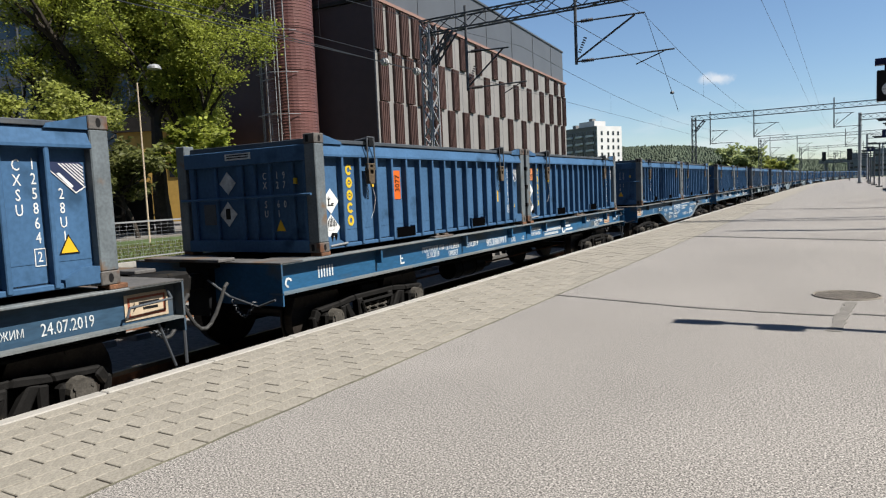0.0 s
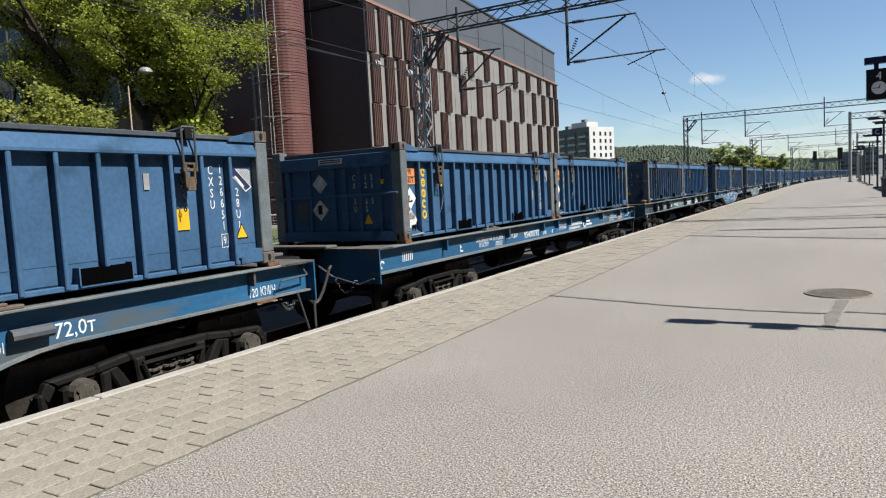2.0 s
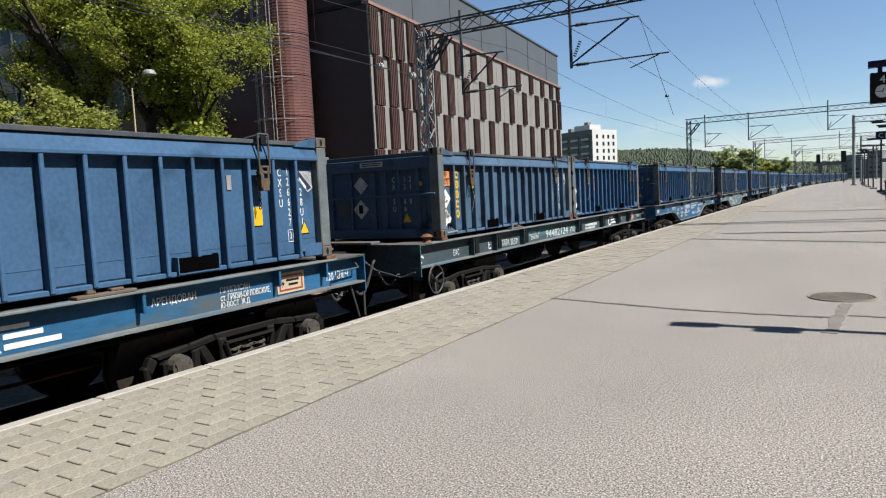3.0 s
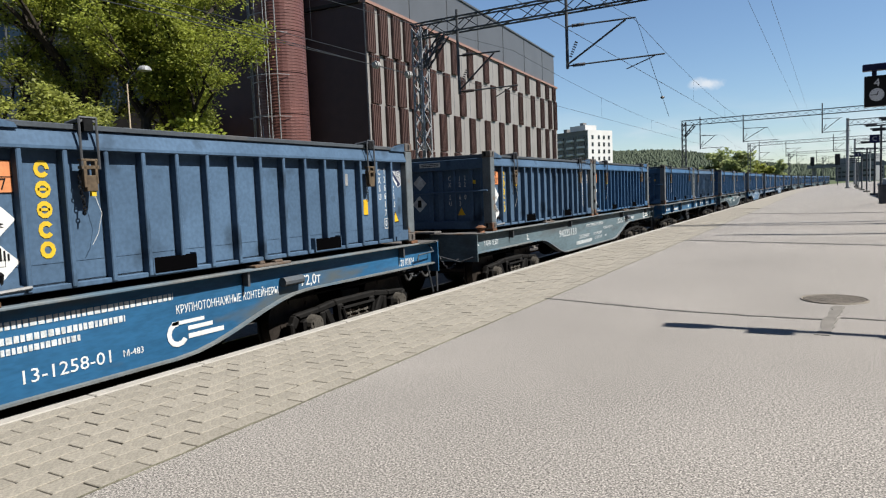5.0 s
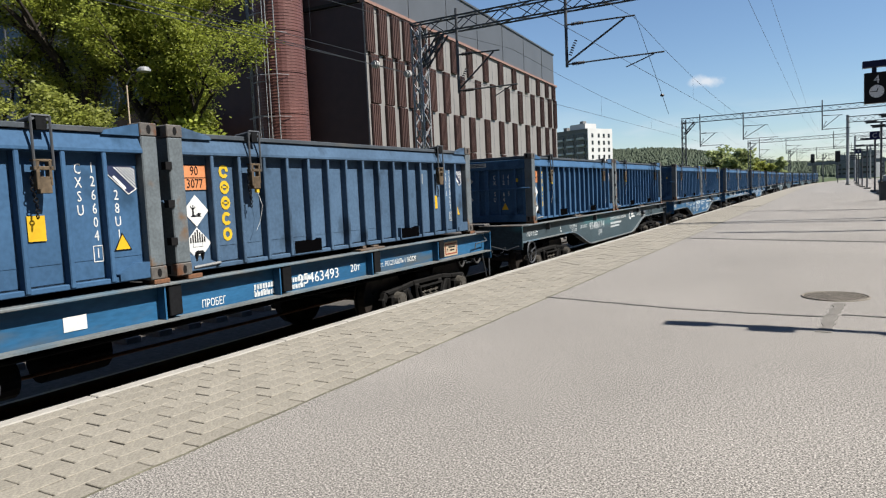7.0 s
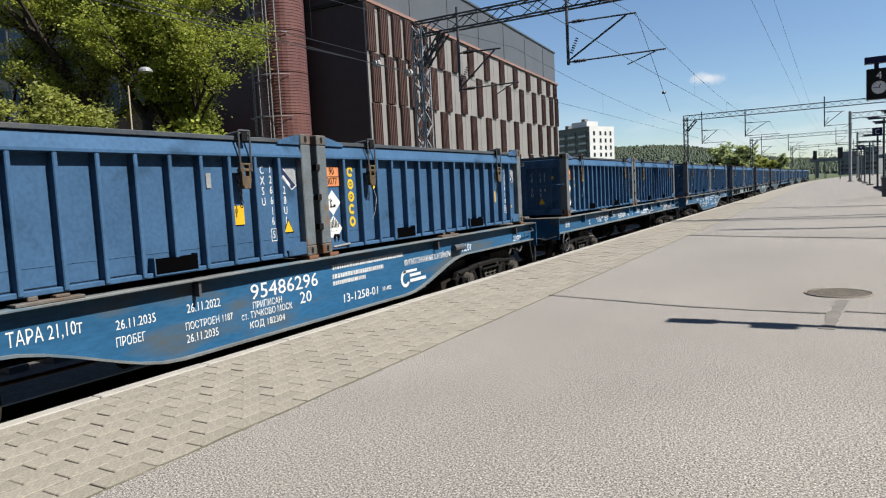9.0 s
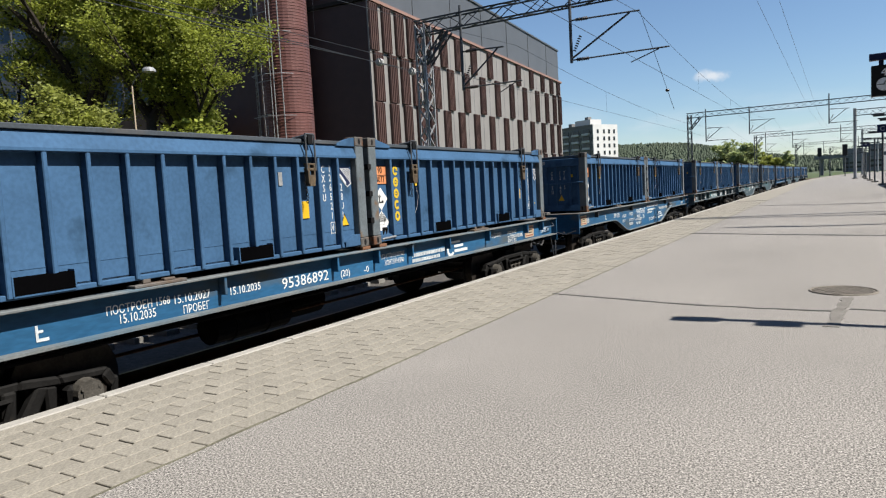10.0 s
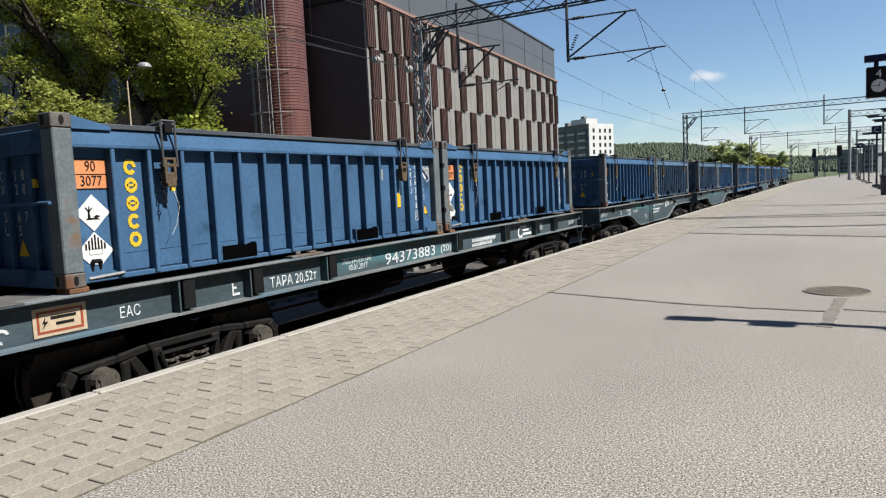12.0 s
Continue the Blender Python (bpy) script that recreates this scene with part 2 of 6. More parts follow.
# ---- building helpers ----
class Shape:
    """Collects solid pieces and becomes one mesh."""

    def __init__(self):
        self.v, self.f = [], []

    def add(self, verts, faces):
        o = len(self.v)
        self.v += [tuple(p) for p in verts]
        self.f += [tuple(i + o for i in q) for q in faces]
        return self

    def box(self, x0, x1, y0, y1, z0, z1):
        return self.add([(x, y, z) for z in (z0, z1) for y in (y0, y1) for x in (x0, x1)],
                        [(0, 2, 3, 1), (4, 5, 7, 6), (0, 1, 5, 4), (2, 6, 7, 3), (0, 4, 6, 2), (1, 3, 7, 5)])

    def prism(self, outline, axis, a, c):
        """A convex or simple outline (two coordinates in order of the remaining axes) pushed from a to c along an axis."""
        n = len(outline)

        def put(p, h):
            return {"x": (h, p[0], p[1]), "y": (p[0], h, p[1]), "z": (p[0], p[1], h)}[axis]
        return self.add([put(p, a) for p in outline] + [put(p, c) for p in outline],
                        [tuple(range(n))[::-1], tuple(range(n, 2 * n))] + [(i, (i + 1) % n, n + (i + 1) % n, n + i) for i in range(n)])

    def rod(self, p, q, r, n=6, r2=None):
        p, q = Vector(p), Vector(q)
        d = (q - p).normalized()
        u = d.orthogonal().normalized()
        w = d.cross(u)
        r2 = r if r2 is None else r2
        ring = [(math.cos(2 * math.pi * i / n), math.sin(2 * math.pi * i / n)) for i in range(n)]
        return self.add([p + (u * a + w * c) * r for a, c in ring] + [q + (u * a + w * c) * r2 for a, c in ring],
                        [tuple(range(n))[::-1], tuple(range(n, 2 * n))] + [(i, (i + 1) % n, n + (i + 1) % n, n + i) for i in range(n)])

    def tube(self, pts, r, n=6):
        for a, c in zip(pts, pts[1:]):
            self.rod(a, c, r, n)
        return self

    def ring(self, c, axis, R, r, n=20, m=6):
        c = Vector(c)
        ax = {"x": 0, "y": 1, "z": 2}[axis]
        vs = []
        for i in range(n):
            a = 2 * math.pi * i / n
            for j in range(m):
                e = 2 * math.pi * j / m
                k = R + r * math.cos(e)
                p = [k * math.cos(a), k * math.sin(a)]
                p.insert(ax, r * math.sin(e))
                vs.append(c + Vector(p))
        return self.add(vs, [(i * m + j, ((i + 1) % n) * m + j, ((i + 1) % n) * m + (j + 1) % m, i * m + (j + 1) % m) for i in range(n) for j in range(m)])

    def mesh(self, name, material, bevel=0.0, smooth=False):
        me = bpy.data.meshes.new(name)
        me.from_pydata(self.v, [], self.f)
        bm = bmesh.new()
        bm.from_mesh(me)
        bmesh.ops.recalc_face_normals(bm, faces=bm.faces)
        if bevel:
            es = [e for e in bm.edges if len(e.link_faces) == 2 and e.calc_face_angle(0) > 0.6]
            bmesh.ops.bevel(bm, geom=es, offset=bevel, segments=1, affect="EDGES", clamp_overlap=True)
        bm.to_mesh(me)
        bm.free()
        me.materials.append(material)
        if smooth:
            me.shade_smooth()
        return me


def part(name, shape, material, parent=None, label="", bevel=0.0, at=None, smooth=False):
    me = shape if isinstance(shape, bpy.types.Mesh) else shape.mesh(name, material, bevel, smooth)
    ob = new(name, me)
    if parent is not None:
        ob.parent = parent
    if at is not None:
        ob.matrix_basis = at
    if label:
        tagged(ob, label)
    return ob


def thing(name, label, category, group="", kind="", at=None):
    ob = new(name)
    ob.empty_display_size = 0.2
    if at is not None:
        ob.matrix_basis = at
    return tagged(ob, label, category, group, kind)


def B(*a):
    return Shape().box(*a)


TEXTS = {}


def text_mesh(text, size, material, align="LEFT", line=1.0):
    """Flat lettering as a thin mesh, facing +x, reading along +y."""
    key = (text, size, material.name, align, line)
    if key not in TEXTS:
        cu = bpy.data.curves.new("lettering", "FONT")
        cu.body, cu.size, cu.align_x, cu.align_y = text, size, align, "CENTER"
        cu.space_line = line
        cu.resolution_u = 2
        cu.extrude = 0.0015
        ob = bpy.data.objects.new("lettering", cu)
        scene.collection.objects.link(ob)
        dg = bpy.context.evaluated_depsgraph_get()
        me = bpy.data.meshes.new_from_object(ob.evaluated_get(dg))
        bpy.data.objects.remove(ob)
        me.transform(Matrix(((0, 0, 1, 0), (1, 0, 0, 0), (0, 1, 0, 0), (0, 0, 0, 1))))
        me.materials.clear()
        me.materials.append(material)
        TEXTS[key] = me
    return TEXTS[key]


def lettering(text, size, material, parent, x, y, z, align="LEFT", line=1.0, squeeze=0.8, turn=None):
    ob = new("lettering", text_mesh(text, size, material, align, line))
    ob.parent = parent
    ob.matrix_basis = Matrix.Translation((x, y, z)) @ (turn or Matrix()) @ Matrix.Diagonal((1, squeeze, 1, 1))
    return ob


# ---- the line of the track: straight, then a long bend to the right ----
BEND_AT, BEND = 84.0, 1250.0


def on_track(y, x=0.0, z=0.0):
    """Pose at the distance y along the track, x metres to its right."""
    if y <= BEND_AT:
        return pose(x, y, z)
    a = (y - BEND_AT) / BEND
    px = BEND * (1 - math.cos(a)) + x * math.cos(a)
    py = BEND_AT + BEND * math.sin(a) - x * math.sin(a)
    return pose(px, py, z, 0, 0, -math.degrees(a))


# ---- setting: ground, tracks, platform ----
RAILTOP = -0.55
BED = -0.78


def strip(x0, x1, z0, z1, y0, y1, step=12.0):
    """A solid band that follows the track."""
    s = Shape()
    ys = [y0]
    while ys[-1] < y1:
        ys.append(min(y1, ys[-1] + (step if ys[-1] >= BEND_AT - step else max(step, BEND_AT - ys[-1]))))
    vs = []
    for y in ys:
        m = on_track(y)
        for x, z in ((x0, z0), (x1, z0), (x1, z1), (x0, z1)):
            vs.append(m @ Vector((x, 0, z)))
    fs = [(0, 1, 2, 3), tuple(len(vs) - 4 + i for i in (3, 2, 1, 0))]
    for i in range(len(ys) - 1):
        for j in range(4):
            fs.append((4 * i + j, 4 * i + 4 + j, 4 * i + 4 + (j + 1) % 4, 4 * i + (j + 1) % 4))
    return s.add(vs, fs)


def ground():
    s = Shape()
    n = 40
    ring_r = [0, 15, 40, 90, 200, 450, 1000, 2600]
    vs, fs = [(0, 40, -0.95)], []
    for r in ring_r[1:]:
        for i in range(n):
            a = 2 * math.pi * i / n
            vs.append((r * math.cos(a), 40 + r * math.sin(a), -0.95))
    for i in range(n):
        fs.append((0, 1 + i, 1 + (i + 1) % n))
        for k in range(len(ring_r) - 2):
            a = 1 + k * n
            fs.append((a + i, a + n + i, a + n + (i + 1) % n, a + (i + 1) % n))
    s.add(vs, fs)
    tagged(part("ground", s, GRASS), "flat grassy ground beside the railway", "ground", kind="structure")
    tagged(part("ballast_bed", strip(-7.2, 1.70, -0.94, BED, -40, 420), BALLAST), "brown crushed stone ballast bed under two tracks", "ballast", kind="structure")


def tracks():
    for x in (0.0, -4.5):
        t = thing("railway_track", "steel rails on concrete sleepers in dark ballast", "railway track", "railway tracks", kind="structure")
        for side in (-1, 1):
            c = x + side * 0.795
            part("rail", strip(c - 0.035, c + 0.035, RAILTOP - 0.045, RAILTOP, -40, 420), RAIL, t)
            part("rail_web", strip(c - 0.01, c + 0.01, RAILTOP - 0.15, RAILTOP - 0.045, -40, 420), RUST, t)
        s = Shape()
        for i in range(140):
            m = on_track(-14 + i * 0.61)
            o = m.translation
            s.box(o.x + x - 1.3, o.x + x + 1.3, o.y - 0.13, o.y + 0.13, BED - 0.1, RAILTOP - 0.14)
        tagged(part("sleepers", s, SLEEPER, t), kind="stuff")


EDGE, KERB_W, PAVED = 1.71, 0.12, 3.38


def platform():
    p = thing("platform", "pale grey asphalt station platform with a paved edge", "platform", kind="structure")
    part("edge_wall", strip(EDGE + 0.02, EDGE + 0.35, -0.95, -0.085, -40, 260), CONCRETE, p)
    part("asphalt", strip(PAVED, 13.2, -0.95, 0.0, -40, 260), ASPHALT, p, "worn grey asphalt with fine stone grain")
    part("paver_bed", strip(EDGE + 0.05, PAVED, -0.3, -0.014, -40, 260), JOINT, p)
    # far part of the paved strip, where single stones cannot be told apart
    part("far_paving", strip(EDGE + KERB_W, PAVED, -0.013, 0.0, 34, 260), PAVER, p)
    w = 0.148
    rows = int((PAVED - EDGE - KERB_W) / w)
    wd = (PAVED - EDGE - KERB_W) / rows
    ln = 0.30
    near = B(-wd / 2 + 0.0045, wd / 2 - 0.0045, -ln / 2 + 0.0045, ln / 2 - 0.0045, -0.05, 0).mesh("paver", PAVER, 0.004)
    kerb = B(EDGE, EDGE + KERB_W - 0.004, -0.495, 0.495, -0.16, 0.004).mesh("edge_stone", KERB, 0.008)
    for i in range(-8, 34):
        part("edge_stone", kerb, KERB, p, at=pose(0, i + 0.5, random.uniform(-0.003, 0.003)))
    part("far_edge_stone", strip(EDGE, EDGE + KERB_W - 0.004, -0.16, 0.004, 34, 260), KERB, p)
    rest = Shape()
    made = 0
    for i in range(-24, 114):
        for r in range(rows):
            x = EDGE + KERB_W + (r + 0.5) * wd
            y = (i + (0.5 if r % 2 else 0.0)) * ln
            z = random.uniform(-0.0035, 0.0015)
            if y > 34 - ln:
                continue
            if -3.6 < y < 4.7 and made < 300:
                made += 1
                part("paver", near, PAVER, p, at=pose(x, y, z, random.uniform(-0.4, 0.4), random.uniform(-0.5, 0.5), random.uniform(-0.5, 0.5)))
            else:
                a, c = wd / 2 - 0.004, ln / 2 - 0.005
                rest.box(x - a, x + a, y - c, y + c, -0.05, z)
    tagged(part("pavers", rest, PAVER, p), kind="stuff")


def wiggle(points, width, z0, z1, seed, amp=0.012, step=0.12):
    """A thin irregular band along a broken line on the platform."""
    rnd = random.Random(seed)
    s = Shape()
    line = []
    for (xa, ya), (xb, yb) in zip(points, points[1:]):
        n = max(1, int(math.hypot(xb - xa, yb - ya) / step))
        line += [(xa + (xb - xa) * i / n, ya + (yb - ya) * i / n) for i in range(n)]
    line.append(points[-1])
    vs = []
    for i, (x, y) in enumerate(line):
        a, c = line[max(0, i - 1)], line[min(len(line) - 1, i + 1)]
        d = Vector((c[0] - a[0], c[1] - a[1], 0)).normalized()
        nrm = Vector((-d.y, d.x, 0))
        o = Vector((x, y, 0)) + nrm * rnd.uniform(-amp, amp)
        w = width * rnd.uniform(0.7, 1.25) / 2
        for side, z in ((-1, z0), (1, z0), (1, z1), (-1, z1)):
            vs.append(o + nrm * w * side + Vector((0, 0, z)))
    fs = [(0, 1, 2, 3), tuple(len(vs) - 4 + i for i in (3, 2, 1, 0))]
    for i in range(len(line) - 1):
        for j in range(4):
            fs.append((4 * i + j, 4 * i + 4 + j, 4 * i + 4 + (j + 1) % 4, 4 * i + (j + 1) % 4))
    return s.add(vs, fs)


def platform_details():
    seams_and_shadows = [([(3.36, 3.15), (4.2, 2.92), (5.06, 2.70), (5.8, 2.62), (6.5, 2.60)], 0.05),
             ([(6.62, 2.75), (7.6, 2.62), (9.2, 2.4), (11, 2.3)], 0.05),
             # the two far seams are widened to paint shadow lines across the platform
             ([(3.40, 12.7), (5.2, 12.0), (7.3, 11.3), (11, 10.6)], 0.2),
             ([(3.4, 27.5), (7, 26.6), (12, 26.2)], 0.3)]
    for i, (pts, w) in enumerate(seams_and_shadows):
        tagged(part("joint_seam", wiggle(pts, w, -0.01, 0.0035, i), SEAM_SHADOW), "dark line across the asphalt, sealed crack near and painted shadow band far", "crack", "cracks in the platform", kind="structure")
    tagged(part("asphalt_patch", wiggle([(6.62, 3.45), (6.57, 3.0), (6.52, 2.55), (6.50, 2.05), (6.47, 1.82)], 0.11, -0.01, 0.005, 9, 0.012, 0.09), PATCH), "narrow darker strip of patched asphalt by the manhole", "patch", kind="structure")
    for ya, yb in ((-4.5, 34.0), (34.0, 80.0)):
        tagged(part("edge_joint", wiggle([(PAVED + 0.012, ya), (PAVED + 0.012, yb)], 0.022, -0.01, 0.002, 21, 0.006, 0.25), MOSS), "mossy dark joint between the paving and the asphalt", "joint", "joints beside the paving", kind="structure")
    m = thing("manhole_cover", "rusty round cast-iron drain grate set in asphalt", "manhole cover", at=pose(6.57, 3.90, 0))
    part("frame", Shape().ring((0, 0, 0.002), "z", 0.335, 0.014, 40, 6), IRON, m)
    disc = Shape()
    disc.prism([(0.325 * math.cos(2 * math.pi * i / 36), 0.325 * math.sin(2 * math.pi * i / 36)) for i in range(36)], "z", -0.02, 0.002)
    part("plate", disc, IRON, m)
    for i in range(-7, 8):
        y = i * 0.042
        h = math.sqrt(max(0.0, 0.31 ** 2 - y * y))
        part("bar", B(-h, h, y - 0.011, y + 0.011, 0.0, 0.010), IRON, m, at=pose(0, 0, 0, 0, 0, -28))


# ---- freight train ----
SPEED, PITCH, LEAD = 13.92, 14.92, 1.109
LAST = 17
HALF = 1.219
CH = 1.41            # height over the corner castings
CL = 6.058
RIB = 0.092


def placard_frame(parent, x, y, z, r, material, name="hazard_placard", label=""):
    s = Shape().prism([(y, z - r), (y + r, z), (y, z + r), (y - r, z)], "x", x, x + 0.004)
    return part(name, s, material, parent, label)


def mark_tree(x, y, z, r):
    """Dead tree and fish, as plain dark strokes."""
    s = Shape()
    for pts in ([(-0.32, -0.28), (-0.16, -0.28), (-0.2, 0.1), (-0.28, 0.1)], [(-0.24, 0.0), (-0.02, 0.26), (-0.06, 0.3), (-0.28, 0.08)],
                [(-0.26, 0.05), (-0.44, 0.28), (-0.4, 0.32), (-0.22, 0.1)], [(-0.26, 0.1), (-0.2, 0.1), (-0.18, 0.38), (-0.24, 0.38)],
                [(-0.45, -0.36), (0.42, -0.36), (0.2, -0.27), (-0.3, -0.27)], [(0.0, -0.22), (0.2, -0.12), (0.42, -0.2), (0.2, -0.27)]):
        s.prism([(y + a * r, z + c * r) for a, c in pts], "x", x, x + 0.002)
    return s


def mark_stripes(x, y, z, r):
    s = Shape()
    for i in range(-3, 4):
        a = i * 0.17
        top = (1 - abs(a)) * 0.86
        s.prism([(y + (a - 0.045) * r, z + 0.1 * r), (y + (a + 0.045) * r, z + 0.1 * r), (y + (a + 0.045) * r, z + top * r), (y + (a - 0.045) * r, z + top * r)], "x", x, x + 0.002)
    return s


FACE = HALF - RIB + 0.002     # plane of the recessed side panels
NPAN = 16
PW = (CL - 0.32) / NPAN


def rib_y(i):
    return 0.16 + PW * i


_container = {}


def container_parts(c, blue):
    """Half-height bulk container: x across, y from its leading end, z from its base."""
    key = blue.name
    if key in _container:
        for name, me, label in _container[key]:
            part(name, me, blue, c, label)
        return
    made = []

    def p(name, s, m, label="", bevel=0.0):
        me = s.mesh(name, m, bevel)
        made.append((name, me, label))
        part(name, me, m, c, label)

    inner = HALF - RIB
    # tub: side sheets, floor and recessed ends
    p("side_sheet", B(inner - 0.03, inner, 0.1, CL - 0.1, 0.05, 1.2), blue)
    p("side_sheet", B(-inner, -inner + 0.03, 0.1, CL - 0.1, 0.05, 1.2), blue)
    p("floor_plate", B(-inner, inner, 0.1, CL - 0.1, 0.03, 0.08), BLACK)
    for y in (0.06, CL - 0.09):
        p("end_sheet", B(-inner, inner, y, y + 0.03, 0.05, 1.24), blue)
    for e, y in ((0, 0.0), (1, CL - 0.06)):
        for x, hw in ((-0.95, 0.05), (-0.51, 0.02), (-0.06, 0.05), (0.16, 0.05), (0.45, 0.025), (0.80, 0.04), (1.02, 0.03)) if e == 0 else ():
            p("end_rib", B(x - hw, x + hw, y + 0.01, y + 0.06, 0.12, 1.1), blue, bevel=0.01)
        p("end_top_rail", B(-HALF + 0.16, HALF - 0.16, y - 0.005, y + 0.07, 1.10, 1.29), blue, bevel=0.006)
        p("end_sill", B(-HALF + 0.16, HALF - 0.16, y - 0.005, y + 0.07, 0.0, 0.15), blue, bevel=0.006)
    p("locking_bar", Shape().rod((-1.12, -0.03, 0.68), (1.15, -0.03, 0.70), 0.016), blue)
    for side in (1, -1):
        def sx(a, c2):
            return (a, c2) if side > 0 else (-c2, -a)
        for i in range(NPAN + 1):
            y = rib_y(i) - 0.025
            if i in (0, NPAN) or (side < 0 and i % 4):
                continue
            x0, x1 = sx(inner - 0.01, HALF - 0.006)
            s = Shape()
            s.prism([(y, 0.03), (y + 0.042, 0.03), (y + 0.042, 1.15), (y, 1.15)], "x", x0, x1)
            p("side_rib", s, blue, bevel=0.008)
        x0, x1 = sx(inner - 0.02, HALF)
        o = side * HALF
        p("top_rail", Shape().prism([(x0 if side > 0 else x1, 1.135), (o, 1.135), (o, 1.165), (o - side * 0.045, 1.30), (x0 if side > 0 else x1, 1.30)], "y", 0.15, CL - 0.15), blue, bevel=0.006)
        x0, x1 = sx(inner - 0.02, HALF - 0.03)
        p("bottom_rail", B(x0, x1, 0.15, CL - 0.15, 0.02, 0.065), blue, bevel=0.006)
        if side < 0:
            for y0 in (0.0, CL - 0.165):
                p("corner_post", B(-HALF, -HALF + 0.17, y0, y0 + 0.165, 0.0, CH), POST, "grey weathered corner post", bevel=0.01)
            continue
        # fold line in each sheet
        x0, x1 = sx(inner - 0.005, inner + 0.004)
        p("fold", B(x0, x1, 0.16, CL - 0.16, 0.235, 0.243), blue)
        for y0 in (1.62, 3.85):
            # solid block painted black for the shade inside the pocket, thin rims
            x0, x1 = sx(inner - 0.05, HALF - 0.002)
            p("fork_pocket", B(x0, x1, y0, y0 + 0.47, 0.05, 0.185), POCKET_SHADE, "forklift pocket filled with black for its inner shade")
            x0, x1 = sx(inner, HALF - 0.004)
            s = B(x0, x1, y0 - 0.012, y0, 0.035, 0.20)
            s.box(x0, x1, y0 + 0.47, y0 + 0.482, 0.035, 0.20)
            s.box(x0, x1, y0 - 0.012, y0 + 0.482, 0.035, 0.05)
            p("pocket_rim", s, blue)
        for y0, d in ((0.0, 1), (CL - 0.165, -1)):
            x0, x1 = sx(HALF - 0.17, HALF)
            p("corner_post", B(x0, x1, y0, y0 + 0.165, 0.118, CH - 0.118), POST, "grey weathered corner post", bevel=0.01)
            for z0 in (0.0, CH - 0.118):
                x0, x1 = sx(HALF - 0.172, HALF + 0.004)
                a, e = y0 - 0.004, y0 + 0.169
                p("corner_casting", B(x0, x1, a, e, z0, z0 + 0.118), CASTING, "steel corner casting with an oval slot", bevel=0.008)
                # holes are black plugs, the dark inside put into their colour
                yc, zc = (a + e) / 2, z0 + 0.059
                x0, x1 = sx(HALF - 0.02, HALF + 0.006)
                p("slot", Shape().prism([(yc + 0.022 * math.cos(t), zc + (0.022 if abs(math.sin(t)) < 0.01 else 0.042) * math.sin(t) * 0.95) for t in [2 * math.pi * i / 12 for i in range(12)]], "x", x0, x1), INK)
                if d > 0:
                    xs = (HALF - 0.11) * side
                    p("slot", B(xs - 0.022, xs + 0.022, a - 0.003, a + 0.02, zc - 0.04, zc + 0.04), INK)
            # sloping gusset beside each top casting, foot gusset at the rear post
            ya = y0 + (0.165 if d > 0 else 0.0)
            x0, x1 = sx(HALF - 0.10, HALF - 0.012)
            p("gusset", Shape().prism([(ya, 1.29), (ya + d * 0.36, 1.29), (ya + d * 0.34, 1.325), (ya, CH - 0.01)], "x", x0, x1), blue)
            x0, x1 = sx(inner, HALF - 0.01)
            p("foot_gusset", Shape().prism([(ya, 0.03), (ya + d * 0.30, 0.03), (ya + d * 0.30, 0.09), (ya + d * 0.12, 0.17), (ya, 0.17)], "x", x0, x1), blue)
        # two lid latches: loop over the lid, buckle, hanging chain
        for n, yl in enumerate((1.06, 5.0)):
            s = Shape()
            xo = side * (HALF + 0.03)
            for dy in (-0.075, 0.075):
                s.rod((xo, yl + dy, 0.98), (xo, yl + dy, 1.40), 0.011)
            s.rod((xo, yl - 0.075, 1.40), (xo, yl + 0.075, 1.40), 0.011)
            s.rod((xo - side * 0.2, yl - 0.06, 1.36), (xo, yl - 0.06, 1.38), 0.02)
            s.rod((xo - side * 0.2, yl + 0.06, 1.36), (xo, yl + 0.06, 1.38), 0.02)
            p("latch_loop", s, GALV_D, "dark steel latch loop over the lid edge")
            x0, x1 = sx(HALF - 0.02, HALF + 0.04)
            p("latch_hook", B(x0, x1, yl - 0.04, yl + 0.04, 1.29, 1.39), BLACK)
            s = B(x0, x1, yl - 0.05, yl + 0.045, 0.80, 0.93)
            s.box(x0, x1, yl - 0.085, yl + 0.07, 0.98, 1.01)
            s.box(x0, x1, yl - 0.07, yl - 0.04, 0.83, 1.06)
            s.box(x0, x1, yl + 0.03, yl + 0.055, 0.86, 1.06)
            s.box(x0, x1, yl - 0.085, yl + 0.06, 1.045, 1.065)
            p("latch_buckle", s, LATCH, "brown corroded latch buckle", bevel=0.004)
            s = Shape()
            for j in range(9):
                z = 0.96 - j * 0.042
                s.ring((side * (HALF - 0.01 + 0.004 * (j % 2)), yl - 0.07 - 0.012 * math.sin(j * 0.7), z), "x" if j % 2 else "y", 0.017, 0.006, 8, 4)
            p("chain", s, INK, "hanging black chain")
            if n == 1:
                x0, x1 = sx(HALF - RIB + 0.004, HALF - RIB + 0.012)
                p("tag", B(x0, x1, yl - 0.11, yl + 0.03, 0.43, 0.63), TAG, "yellow plastic tag")
            else:
                p("seal_wire", Shape().tube([(side * HALF, yl + 0.02, 0.80), (side * (HALF + 0.02), yl + 0.07, 0.62), (side * (HALF + 0.01), yl + 0.03, 0.45), (side * HALF, yl - 0.02, 0.36)], 0.0022, 4), WHITE)
                p("seal", B(*sx(HALF, HALF + 0.03), yl - 0.01, yl + 0.03, 0.76, 0.81), YELLOW, "small yellow seal")
        x0, x1 = sx(HALF - 0.02, HALF + 0.012)
